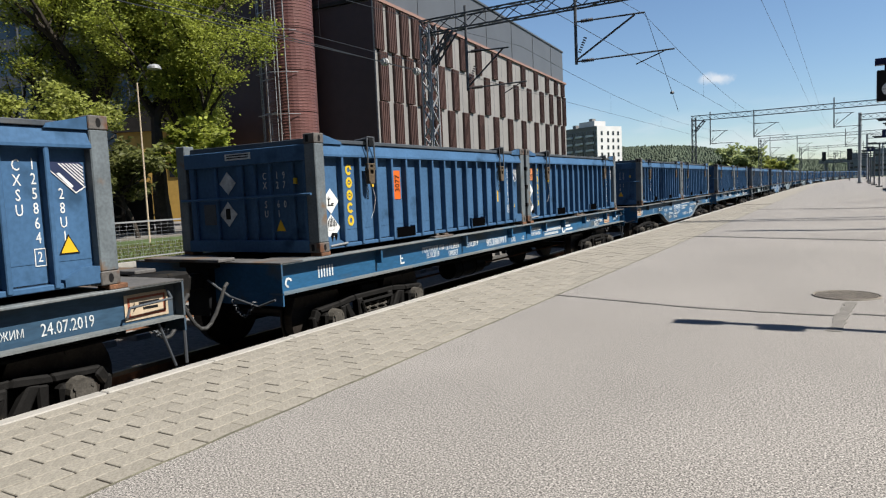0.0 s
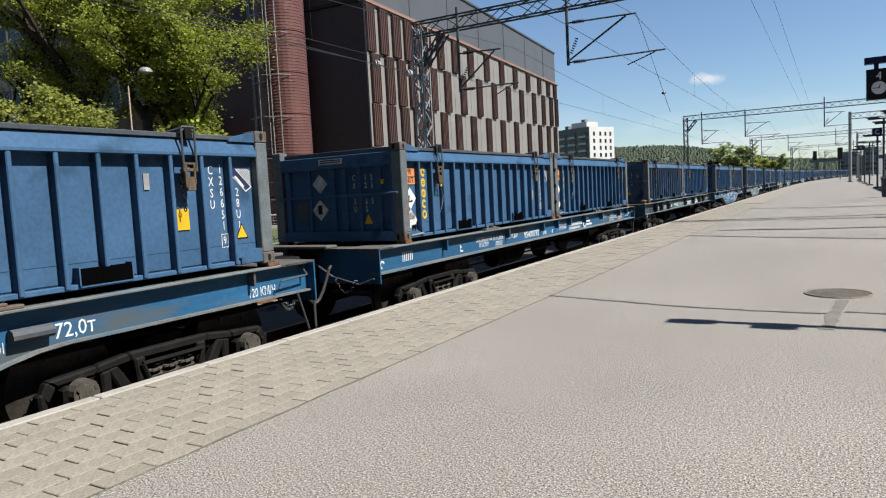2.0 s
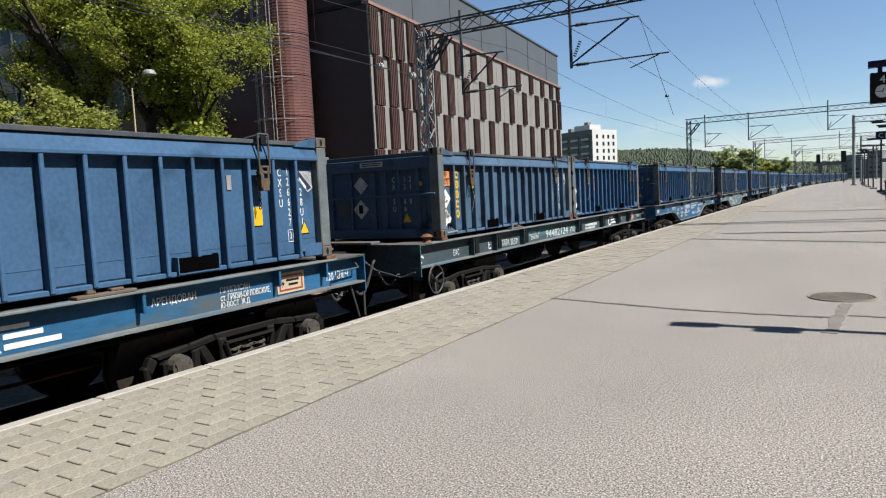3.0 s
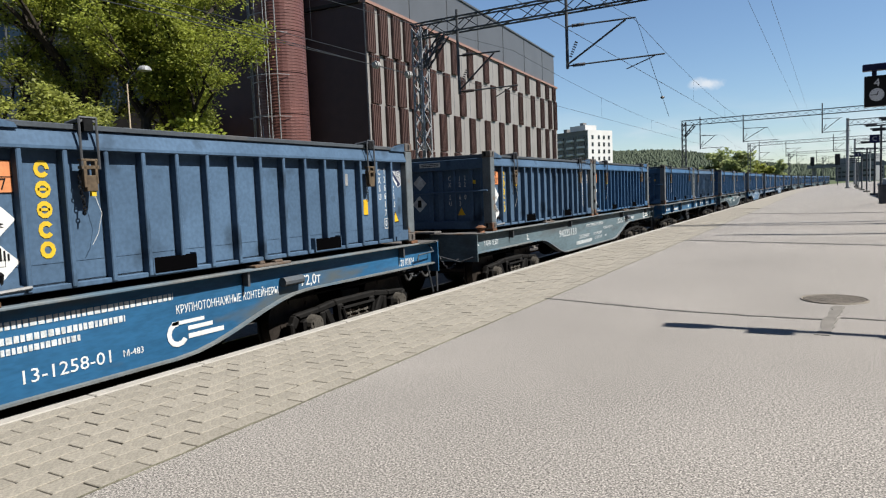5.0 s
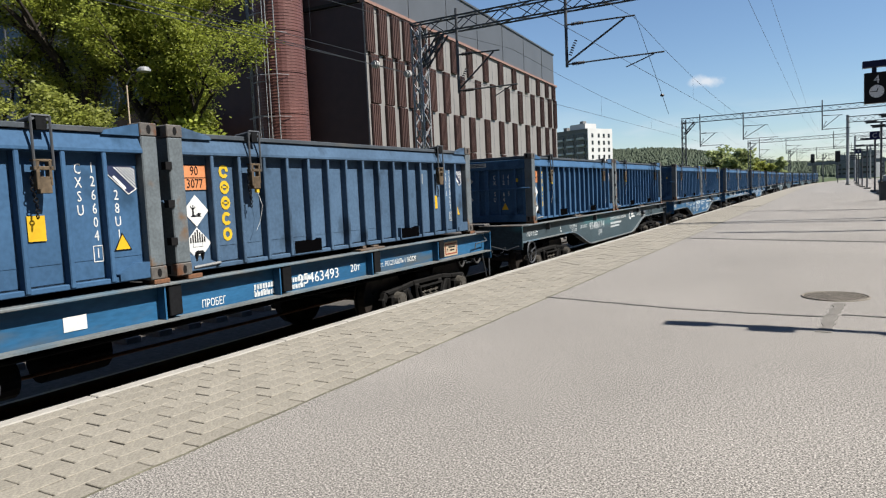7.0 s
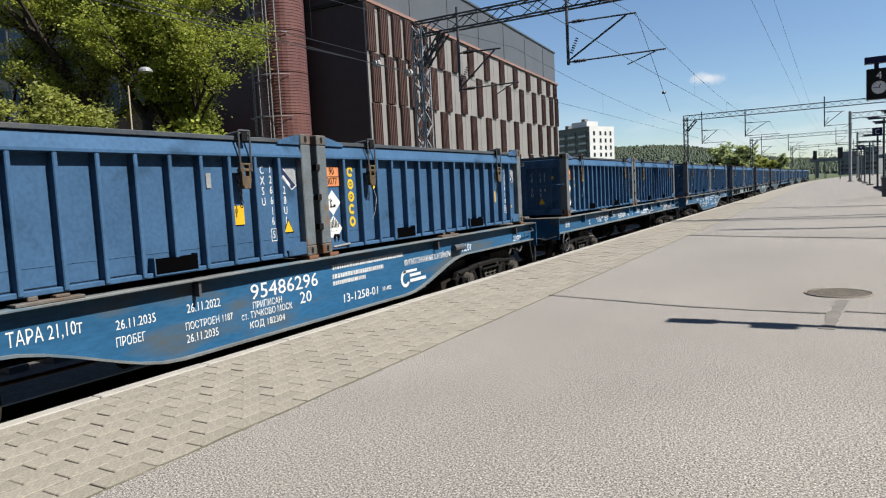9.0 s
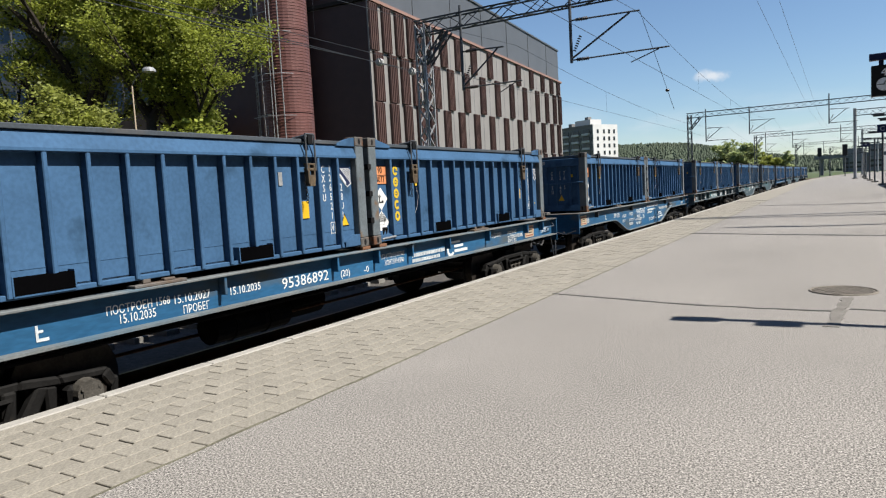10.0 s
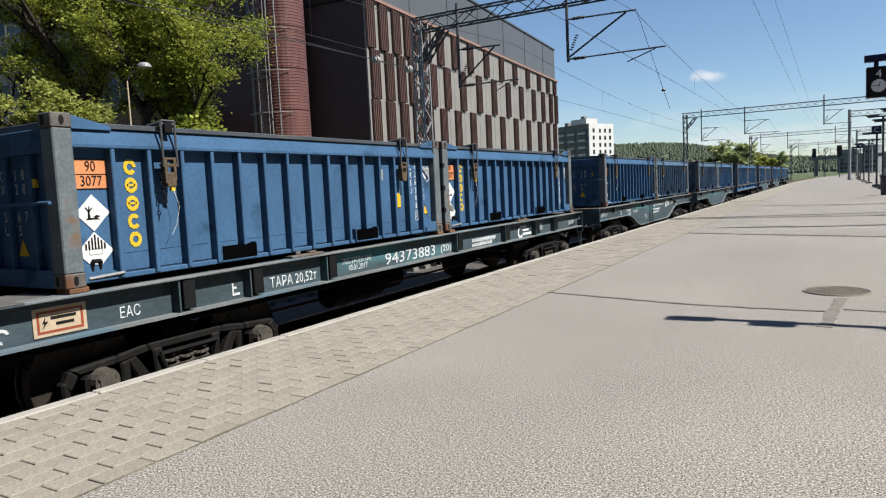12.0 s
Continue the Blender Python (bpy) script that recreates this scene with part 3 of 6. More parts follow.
        p("corner_handle", Shape().tube([(side * (HALF - 0.04), 0.24, 0.07), (side * (HALF + 0.0), 0.24, 0.20), (side * (HALF + 0.0), 0.31, 0.20), (side * (HALF - 0.04), 0.31, 0.08)], 0.018), BLACK)
        p("corner_lever", Shape().rod((side * (HALF - 0.01), 0.2, 0.06), (side * (HALF + 0.0), 0.52, 0.075), 0.014), GALV)
    # lid: shallow roof with cross stiffeners
    s = Shape()
    s.prism([(-HALF + 0.03, 1.302), (HALF - 0.02, 1.302), (HALF - 0.015, 1.345), (HALF - 0.2, 1.365), (-HALF + 0.2, 1.365), (-HALF + 0.03, 1.345)], "y", 0.10, CL - 0.10)
    p("lid", s, LID, "flat grey removable steel lid", bevel=0.004)
    for i in range(6):
        y = 0.6 + i * 0.97
        p("lid_rib", B(-1.0, 1.0, y, y + 0.05, 1.36, 1.375), LID)
    _container[key] = made


def letter_blobs(c, x, y, z, n, pitch, h, material):
    """Vertical word mark reduced to plain rounded shapes."""
    s = Shape()
    for i in range(n):
        zc = z - i * pitch
        for a in range(10):
            t0, t1 = 2 * math.pi * a / 10, 2 * math.pi * (a + 1) / 10
            if i % 5 == 0 and a in (9,) or i % 5 == 3 and a in (9, 0):
                continue
            o = [(math.cos(t) * h * 0.45 * k, math.sin(t) * h * 0.5 * k) for t, k in ((t0, 1), (t1, 1), (t1, 0.46), (t0, 0.46))]
            s.prism([(y + q[0], zc + q[1]) for q in o], "x", x, x + 0.003)
        if i % 5 in (1, 2):
            s.box(x, x + 0.003, y - h * 0.3, y + h * 0.3, zc - h * 0.07, zc + h * 0.08)
    return part("word_mark", s, material, c, "yellow word mark of plain rounded shapes" if material is YELLOW else "white word mark of plain rounded shapes")


def container(serial, check, blue, first, style):
    c = thing("freight_container", "blue half-height bulk freight container with ribbed sides", "container", "containers on the train")
    container_parts(c, blue)
    # placards on the side, beside the leading post
    y0 = 0.345
    FL = FACE
    if style == "odd":
        y0b = rib_y(4) + 0.06
        part("orange_plate", B(FACE, FACE + 0.004, y0b, y0b + 0.22, 0.58, 0.98), ORANGE_D, c, "orange hazard plate hung upright")
        lettering("3077", 0.15, INK, c, FACE + 0.006, y0b + 0.15, 0.68, turn=Matrix.Rotation(radians(90), 4, "X"))
    elif style == "low":
        y0b = rib_y(3) + 0.05
        part("orange_plate", B(FACE, FACE + 0.004, y0b, y0b + 0.30, 0.42, 0.66), ORANGE_D, c, "deep orange hazard plate")
        lettering("90\n3077", 0.125, INK, c, FACE + 0.006, y0b + 0.15, 0.55, "CENTER", 0.98)
    else:
        part("orange_plate", B(FL, FL + 0.004, y0 - 0.145, y0 + 0.145, 0.80, 1.05), ORANGE, c, "orange hazard plate with black numbers")
        for za, zb in ((0.918, 0.926), (0.80, 0.806), (1.044, 1.05)):
            part("plate_rule", B(FL + 0.004, FL + 0.0055, y0 - 0.145, y0 + 0.145, za, zb), INK, c)
        lettering("90\n3077", 0.125, INK, c, FL + 0.006, y0, 0.925, "CENTER", 0.98)
    placard_frame(c, FL, y0 - 0.01, 0.60, 0.155, WHITE, label="white diamond placard with a dead tree mark")
    part("placard_mark", mark_tree(FL + 0.005, y0 - 0.01, 0.60, 0.155), INK, c)
    placard_frame(c, FL + 0.001, y0 - 0.015, 0.275, 0.165, WHITE, label="white diamond placard with black stripes")
    part("placard_mark", mark_stripes(FL + 0.006, y0 - 0.015, 0.275, 0.165), INK, c)
    s = Shape()
    for q in ((-0.06, 0.06, 0.247, 0.25), (-0.06, 0.06, 0.297, 0.30), (-0.06, -0.057, 0.25, 0.297), (0.057, 0.06, 0.25, 0.297)):
        s.box(FL + 0.005, FL + 0.007, y0 - 0.015 + q[0], y0 - 0.015 + q[1], q[2], q[3])
    part("placard_box", s, INK, c)
    lettering("9", 0.06, INK, c, FL + 0.006, y0 - 0.015, 0.19, "CENTER")
    ym = rib_y(1) + 0.20
    if style == "white":
        letter_blobs(c, FACE, ym, 0.99, 6, 0.130, 0.115, WHITE)
    else:
        letter_blobs(c, FACE, ym, 0.985, 5, 0.160, 0.140, YELLOW)
    # owner code and number, reading downwards
    yn = rib_y(14)
    lettering("C\nX\nS\nU", 0.125, WHITE, c, FACE, yn + 0.155, 0.825, "CENTER", 0.92, 0.72)
    lettering("\n".join(serial), 0.125, WHITE, c, FACE, yn + 0.28, 0.72, "CENTER", 0.92, 0.72)
    lettering(check, 0.115, WHITE, c, FACE, yn + 0.28, 0.285, "CENTER", 1, 0.72)
    s = Shape()
    for q in ((-0.045, 0.045, 0.215, 0.222), (-0.045, 0.045, 0.348, 0.355), (-0.045, -0.038, 0.222, 0.348), (0.038, 0.045, 0.222, 0.348)):
        s.box(FACE, FACE + 0.003, yn + 0.28 + q[0], yn + 0.28 + q[1], q[2], q[3])
    part("check_box", s, WHITE, c)
    yl = rib_y(15)
    lettering("2\n8\nU\n1", 0.125, WHITE, c, FACE, yl + 0.13, 0.60, "CENTER", 0.92, 0.72)
    badge = part("maker_badge", Shape().prism([(yl + 0.05, 1.03), (yl + 0.30, 1.03), (yl + 0.33, 1.0), (yl + 0.33, 0.83), (yl + 0.25, 0.78), (yl + 0.05, 0.96)], "x", FACE, FACE + 0.003), NAVY, c, "dark blue shield badge with white stripes")
    s = Shape()
    for i in range(6):
        a = i * 0.03
        s.prism([(yl + 0.12 + a, 1.018), (yl + 0.132 + a, 1.018), (yl + 0.325, 0.84 + a), (yl + 0.325, 0.825 + a)], "x", FACE + 0.003, FACE + 0.005)
    s.prism([(yl + 0.05, 0.962), (yl + 0.25, 0.776), (yl + 0.335, 0.825), (yl + 0.335, 0.835), (yl + 0.25, 0.786), (yl + 0.058, 0.962)], "x", FACE + 0.003, FACE + 0.005)
    s.prism([(yl + 0.105, 0.935), (yl + 0.125, 0.945), (yl + 0.235, 0.835), (yl + 0.215, 0.82)], "x", FACE + 0.003, FACE + 0.005)
    part("badge_print", s, WHITE, badge)
    part("warning_triangle", Shape().prism([(yl + 0.07, 0.29), (yl + 0.24, 0.29), (yl + 0.155, 0.45)], "x", FACE, FACE + 0.004), INK, c)
    part("warning_face", Shape().prism([(yl + 0.085, 0.30), (yl + 0.225, 0.30), (yl + 0.155, 0.43)], "x", FACE + 0.004, FACE + 0.006), TAG, c, "yellow warning triangle")
    yp = rib_y(12)
    part("data_plate", B(FACE, FACE + 0.008, yp + 0.10, yp + 0.16, 0.82, 0.97), GALV, c)
    if not first:
        for z in (0.33, 0.68, 1.03):
            part("hinge_lug", B(HALF - 0.05, HALF + 0.012, -0.05, 0.02, z - 0.035, z + 0.035), INK, c, "small dark hinge lug")
    if first:
        # leading end: number, placards, documents box
        e = pose(0, 0, 0, 0, 0, -90)

        def end_text(t, x, z, align="CENTER"):
            lettering(t, 0.125, PALE, c, x, 0.054, z, align, 1.0, 0.72, turn=e)
        rows = (("C", serial[0], serial[4]), ("X", serial[1], serial[5]), None, ("S", serial[2], check), ("U", serial[3], ""))
        for i, r in enumerate(rows):
            if r:
                for j, ch in enumerate(r):
                    if ch:
                        end_text(ch, 0.335 + (0, 0.21, 0.32)[j], 0.94 - i * 0.117)
        s = Shape()
        for x, z, r in ((-0.32, 0.885, 0.145), (-0.34, 0.485, 0.16)):
            s.prism([(x, z - r), (x + r, z), (x, z + r), (x - r, z)], "y", 0.05, 0.056)
        part("end_placard", s, PALE, c, "white diamond placards on the shaded end")
        part("end_tree_mark", B(-0.38, -0.30, 0.046, 0.05, 0.42, 0.56), INK, c)
        part("document_box", B(-0.77, -0.55, 0.03, 0.06, 0.35, 0.62), LID, c, "grey document holder")
        part("header_plate", B(-0.27, 0.18, -0.012, -0.005, 1.17, 1.25), PALE, c)
        s = Shape()
        for z in (1.19, 1.22):
            s.box(-0.24, 0.15, -0.015, -0.012, z, z + 0.014)
        part("header_print", s, INK, c)
        part("end_triangle", Shape().prism([(0.49, 0.26), (0.64, 0.26), (0.565, 0.40)], "y", 0.05, 0.056), TAG, c)
        part("end_seal", B(0.84, 0.88, 0.02, 0.05, 0.83, 0.90), YELLOW, c)
    return c


# ---- wagons ----
FRONT, REAR = -0.70, 12.84       # ends of the frame, from the leading container's end
DZ = 0.68                        # top of the deck
SX = 1.25
PIVOTS = (1.22, 10.92)
AXLE = 0.925
WR = 0.475
AZ = RAILTOP + WR


def belly(kind):
    """Lower edge of the side sill along the wagon."""
    if kind == "straight":
        return [(FRONT, 0.335), (REAR, 0.335)]
    pts = [(FRONT, 0.335), (2.2, 0.335)]
    for i in range(9):
        u = i / 8
        k = u * u * (3 - 2 * u)
        pts.append((2.4 + 1.7 * u, 0.335 - 0.40 * k))
    for i in range(9):
        u = i / 8
        k = u * u * (3 - 2 * u)
        pts.append((8.0 + 1.9 * u, -0.065 + 0.40 * k))
    return pts + [(REAR, 0.335)]


_wagon = {}


def wheelset():
    s = Shape()
    s.rod((-1.02, 0, 0), (1.02, 0, 0), 0.075, 10)
    for side in (-1, 1):
        x = side * 0.795
        s.rod((x - 0.065, 0, 0), (x + 0.065, 0, 0), WR, 28)
        s.rod((x - side * 0.07, 0, 0), (x - side * 0.095, 0, 0), WR + 0.028, 28)
        s.rod((x + side * 0.065, 0, 0), (x + side * 0.11, 0, 0), 0.13, 14)
        for i in range(5):
            a = 2 * math.pi * i / 5
            o = Vector((x + side * 0.066, 0.26 * math.cos(a), 0.26 * math.sin(a)))
            s.rod(o, o + Vector((side * 0.012, 0, 0)), 0.03, 6)
    return s


def side_frame(x, d):
    """Cast bogie side frame seen from outside: arched ends over the axle boxes, windows, spring nest."""
    s = Shape()
    a, c = (x - 0.05, x + 0.05)
    top = [(-1.24, 0.03), (-1.18, 0.15), (-0.74, 0.18), (-0.44, 0.22), (0.44, 0.22), (0.74, 0.18), (1.18, 0.15), (1.24, 0.03)]
    low = [(-1.18, -0.04), (-1.10, 0.085), (-0.76, 0.10), (-0.42, 0.135), (0.42, 0.135), (0.76, 0.10), (1.10, 0.085), (1.18, -0.04)]
    for i in range(len(top) - 1):
        s.prism([low[i], low[i + 1], top[i + 1], top[i]], "x", a, c)
    for e in (-1, 1):
        # horn legs round the axle box
        s.prism([(e * 1.26, 0.06), (e * 1.20, 0.06), (e * 1.16, -0.17), (e * 1.24, -0.17)], "x", a, c)
        s.prism([(e * 0.72, 0.11), (e * 0.62, 0.12), (e * 0.62, -0.17), (e * 0.70, -0.17)], "x", a, c)
        # sloping strut to the spring seat, and column
        s.prism([(e * 0.66, 0.12), (e * 0.56, 0.14), (e * 0.34, -0.20), (e * 0.46, -0.26)], "x", a, c)
        s.prism([(e * 0.40, 0.16), (e * 0.29, 0.16), (e * 0.27, -0.18), (e * 0.37, -0.18)], "x", a, c + 0.02)
    s.prism([(-0.48, -0.26), (0.48, -0.26), (0.42, -0.17), (-0.42, -0.17)], "x", a - 0.06, c + 0.05)
    return s


def build_wagon(kind, colour):
    key = (kind, colour)
    w = thing("container_wagon", "", "freight wagon", "wagons of the train")
    paint = SILLS[colour]
    # side sills: web, flanges, stiffeners
    line = belly(kind)
    for side in (1, -1):
        web = Shape()
        a, c = sorted((side * (SX - 0.13), side * (SX - 0.118)))
        n = len(line)
        vs = []
        for x in (a, c):
            for y, z in line:
                vs += [(x, y, z), (x, y, DZ - 0.01)]
        fs = []
        for i in range(n - 1):
            fs.append((2 * i, 2 * i + 2, 2 * i + 3, 2 * i + 1))
            o = 2 * n
            fs.append((o + 2 * i, o + 2 * i + 1, o + 2 * i + 3, o + 2 * i + 2))
            fs.append((2 * i, o + 2 * i, o + 2 * i + 2, 2 * i + 2))
            fs.append((2 * i + 1, 2 * i + 3, o + 2 * i + 3, o + 2 * i + 1))
        web.add(vs, fs)
        part("side_sill", web, paint, w, "painted steel side sill")
        a, c = sorted((side * (SX - 0.19), side * SX))
        part("top_flange", B(a, c, FRONT, REAR, DZ - 0.025, DZ), FLANGE, w, "worn pale flange along the deck edge", bevel=0.005)
        low = Shape()
        vs = []
        a, c = sorted((side * (SX - 0.20), side * (SX - (0.0 if kind == "straight" else 0.06))))
        for y, z in line:
            vs += [(a, y, z - 0.012), (c, y, z - 0.012), (c, y, z + 0.010), (a, y, z + 0.010)]
        fs = [(0, 1, 2, 3), tuple(len(vs) - 4 + i for i in (3, 2, 1, 0))]
        for i in range(n - 1):
            for j in range(4):
                fs.append((4 * i + j, 4 * i + 4 + j, 4 * i + 4 + (j + 1) % 4, 4 * i + (j + 1) % 4))
        low.add(vs, fs)
        part("bottom_flange", low, FLANGE, w, "worn pale lower flange")
        if side > 0:
            if kind == "straight" and colour == "blue":
                for y in (1.2, 3.60, 5.38, 6.25, 7.08, 8.18, 9.6, 11.3, 12.1):
                    part("bracket", B(SX - 0.12, SX - 0.02, y, y + 0.035, 0.47, DZ - 0.02), paint, w, bevel=0.006)
            elif kind == "straight":
                for y in (-0.13, 1.42, 2.98, 6.0, 7.5, 9.25, 11.0) if colour == "panel" else (1.05, 1.95, 3.2, 6.5, 8.4, 9.9, 11.0):
                    part("stiffener", B(SX - 0.12, SX - 0.02, y, y + 0.018, 0.34, DZ - 0.02), paint, w)
                    part("stake_pocket", B(SX - 0.12, SX - 0.015, y + 0.05, y + 0.19, 0.37, DZ - 0.03), BLACK, w, bevel=0.006)
            else:
                for y in (0.9, 4.3, 8.9, 11.9):
                    part("bracket", B(SX - 0.12, SX - 0.03, y, y + 0.03, 0.5, DZ - 0.02), GALV_D, w)
                part("lamp_bracket", Shape().rod((SX - 0.07, 9.45, 0.47), (SX - 0.07, 9.77, 0.47), 0.055, 10), LID, w)
    # frame: end beams, centre sill, cross members, deck plates
    for y in (FRONT, REAR - 0.02):
        part("end_beam", B(-SX, SX, y, y + 0.02, 0.20, DZ - 0.004), paint, w, "dark end beam plate")
    part("end_flange", B(-SX, SX, FRONT - 0.004, FRONT + 0.35, DZ - 0.018, DZ + 0.002), DECK, w)
    part("end_flange", B(-SX, SX, REAR - 0.55, REAR + 0.004, DZ - 0.018, DZ + 0.002), DECK, w)
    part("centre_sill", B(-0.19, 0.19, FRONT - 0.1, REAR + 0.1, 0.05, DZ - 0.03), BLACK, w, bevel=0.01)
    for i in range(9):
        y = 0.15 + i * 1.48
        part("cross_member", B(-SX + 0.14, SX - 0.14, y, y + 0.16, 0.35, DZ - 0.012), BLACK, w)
    part("deck_plate", B(0.55, SX - 0.16, FRONT + 0.3, REAR - 0.3, DZ - 0.016, DZ - 0.006), DECK, w)
    part("deck_plate", B(-SX + 0.16, -0.55, FRONT + 0.3, REAR - 0.3, DZ - 0.016, DZ - 0.006), DECK, w)
    for y in (0.02, CL - 0.14, CL + 0.235, 2 * CL + 0.015):
        for side in (1, -1):
            part("twist_lock", B(side * 1.13 - 0.09, side * 1.13 + 0.09, y, y + 0.17, DZ, 0.725), RUST, w, "rusty twist lock pad", bevel=0.006)
    for y in (2.6, 9.0):
        s = Shape()
        s.box(SX - 0.16, SX - 0.01, y, y + 0.55, DZ, DZ + 0.03)
        s.box(SX - 0.14, SX - 0.06, y + 0.12, y + 0.2, DZ + 0.03, DZ + 0.07)
        s.box(SX - 0.12, SX - 0.03, y + 0.32, y + 0.44, DZ + 0.03, DZ + 0.055)
        part("folding_stop", s, DECK, w, "folded container stop on the deck edge", bevel=0.006)
    # couplers, hoses, levers
    for y, d in ((FRONT, -1), (REAR, 1)):
        s = Shape()
        s.box(-0.11, 0.11, min(y, y + d * 0.42), max(y, y + d * 0.42), 0.36, 0.56)
        s.box(-0.21, 0.21, min(y + d * 0.36, y + d * 0.66), max(y + d * 0.36, y + d * 0.66), 0.30, 0.62)
        s.box(0.06, 0.24, min(y + d * 0.6, y + d * 0.74), max(y + d * 0.6, y + d * 0.74), 0.34, 0.58)
        s.box(-0.26, -0.10, min(y + d * 0.6, y + d * 0.70), max(y + d * 0.6, y + d * 0.70), 0.34, 0.58)
        part("coupler", s, BOGIE, w, "dusty automatic coupler head", bevel=0.03)
        part("coupler_guard", B(-0.3, 0.3, min(y, y + d * 0.1), max(y, y + d * 0.1), 0.62, 0.70), BOGIE, w, bevel=0.01)
        part("end_shelf", B(-0.75, 0.55, min(y, y + d * 0.24), max(y, y + d * 0.24), DZ + 0.02, DZ + 0.06), DECK, w, bevel=0.008)
        pts = [(0.45, y + d * 0.05, 0.45)] + [(0.45 - 0.05 * u, y + d * (0.1 + 0.62 * u), 0.40 - 0.42 * math.sin(math.pi * min(1, u * 1.05))) for u in [i / 9 for i in range(10)]]
        part("brake_hose", Shape().tube(pts, 0.022, 8), RUBBER, w, "hanging black brake hose")
        part("uncoupling_lever", Shape().tube([(1.18, y + d * 0.05, 0.28), (0.95, y + d * 0.08, 0.20), (0.5, y + d * 0.08, 0.30), (0.3, y + d * 0.2, 0.5)], 0.013), GALV_D, w)
        if d > 0:
            part("step_rod", Shape().rod((SX - 0.06, y + d * 0.02, DZ - 0.03), (SX - 0.06, y + d * 0.02, -0.12), 0.016), GALV_D, w)
            part("step_rod", Shape().rod((SX - 0.06, y - d * 0.26, 0.33), (SX - 0.06, y - d * 0.10, -0.12), 0.013), GALV_D, w)
        s = Shape()
        for j in range(12):
            s.ring((0.9 - j * 0.03, y + d * 0.09, 0.25 - 0.16 * math.sin(math.pi * j / 11)), "x" if j % 2 else "z", 0.022, 0.007, 8, 4)
        part("end_chain", s, GALV_D, w, "sagging chain")
        if d > 0:
            part("handrail", Shape().tube([(SX - 0.10, y - d * 0.12, 0.62), (SX - 0.02, y - d * 0.12, 0.52), (SX - 0.02, y - d * 0.55, 0.50), (SX - 0.02, y - d * 0.58, 0.42)], 0.011), LID, w)
    # brake gear between the bogies
    tank = Shape().rod((0.75, 3.75, 0.06), (0.75, 4.85, 0.06), 0.17, 16)
    tank.ring((0.75, 4.0, 0.06), "y", 0.172, 0.012, 16, 4).ring((0.75, 4.5, 0.06), "y", 0.172, 0.012, 16, 4)
    part("air_tank", tank, BOGIE, w, "dusty cylindrical air tank")
    part("brake_cylinder", Shape().rod((0.35, 5.3, 0.05), (0.35, 5.9, 0.05), 0.2, 14), BLACK, w)
    part("brake_rod", Shape().rod((0.6, 2.3, 0.0), (0.6, 9.8, -0.02), 0.018), RUST, w)
    part("brake_pipe", Shape().rod((0.95, FRONT, 0.22), (0.95, REAR, 0.22), 0.018), BLACK, w)
    # bogies
    for py in PIVOTS:
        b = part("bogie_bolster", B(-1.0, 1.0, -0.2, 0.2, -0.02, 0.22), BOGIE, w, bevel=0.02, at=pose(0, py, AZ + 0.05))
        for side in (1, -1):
            part("side_frame", side_frame(side * 1.03, side), BOGIE, b, "nearly black cast steel bogie side frame with sparse brown stains", bevel=0.018, at=pose(0, 0, -0.09))
            if side < 0:
                continue
            for e in (-1, 1):
                s = Shape()
                s.box(1.0, 1.13, e * AXLE - 0.15, e * AXLE + 0.15, -0.13, 0.08)
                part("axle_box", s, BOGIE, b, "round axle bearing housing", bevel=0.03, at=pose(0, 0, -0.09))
                s = Shape().rod((1.10, e * AXLE, 0), (1.19, e * AXLE, 0), 0.125, 16, 0.115)
                s.rod((1.19, e * AXLE, 0), (1.20, e * AXLE, 0), 0.075, 12)
                for j in range(3):
                    a = 2 * math.pi * j / 3 + 0.5
                    s.rod((1.19, e * AXLE + 0.085 * math.cos(a), 0.085 * math.sin(a)), (1.205, e * AXLE + 0.085 * math.cos(a), 0.085 * math.sin(a)), 0.017, 6)
                part("bearing_cap", s, BEARING, b, "grey bearing cap with three bolts", at=pose(0, 0, -0.09))
            for j in (-0.18, 0.0, 0.18):
                s = Shape()
                pts = [(1.03 + 0.075 * math.cos(t), j + 0.075 * math.sin(t), -0.17 + 0.27 * t / (9 * math.pi)) for t in [i * math.pi / 5 for i in range(46)]]
                part("coil_spring", s.tube(pts, 0.017, 5), BEARING, b, "coil suspension spring", at=pose(0, 0, -0.09))
            part("spring_bracket", Shape().tube([(1.12, -0.34, 0.10), (1.12, 0.34, 0.10), (1.12, 0.28, -0.06), (1.12, -0.28, -0.06), (1.12, -0.34, 0.10)], 0.022), BOGIE, b, at=pose(0, 0, -0.09))
    _wagon[key] = w
    return w


def fitted(w, text, y0, y1, z, h, material=None):
    """Stencilled text on the sill web between two places along the wagon."""
    me = text_mesh(text, h * 1.36, material or WHITE)
    ys = [v.co.y for v in me.vertices]
    ob = new("lettering", me)
    ob.parent = w
    k = (y1 - y0) / (max(ys) - min(ys))
    ob.matrix_basis = Matrix.Translation((SX - 0.116, y0 - min(ys) * k, z)) @ Matrix.Diagonal((1, k, 1, 1))


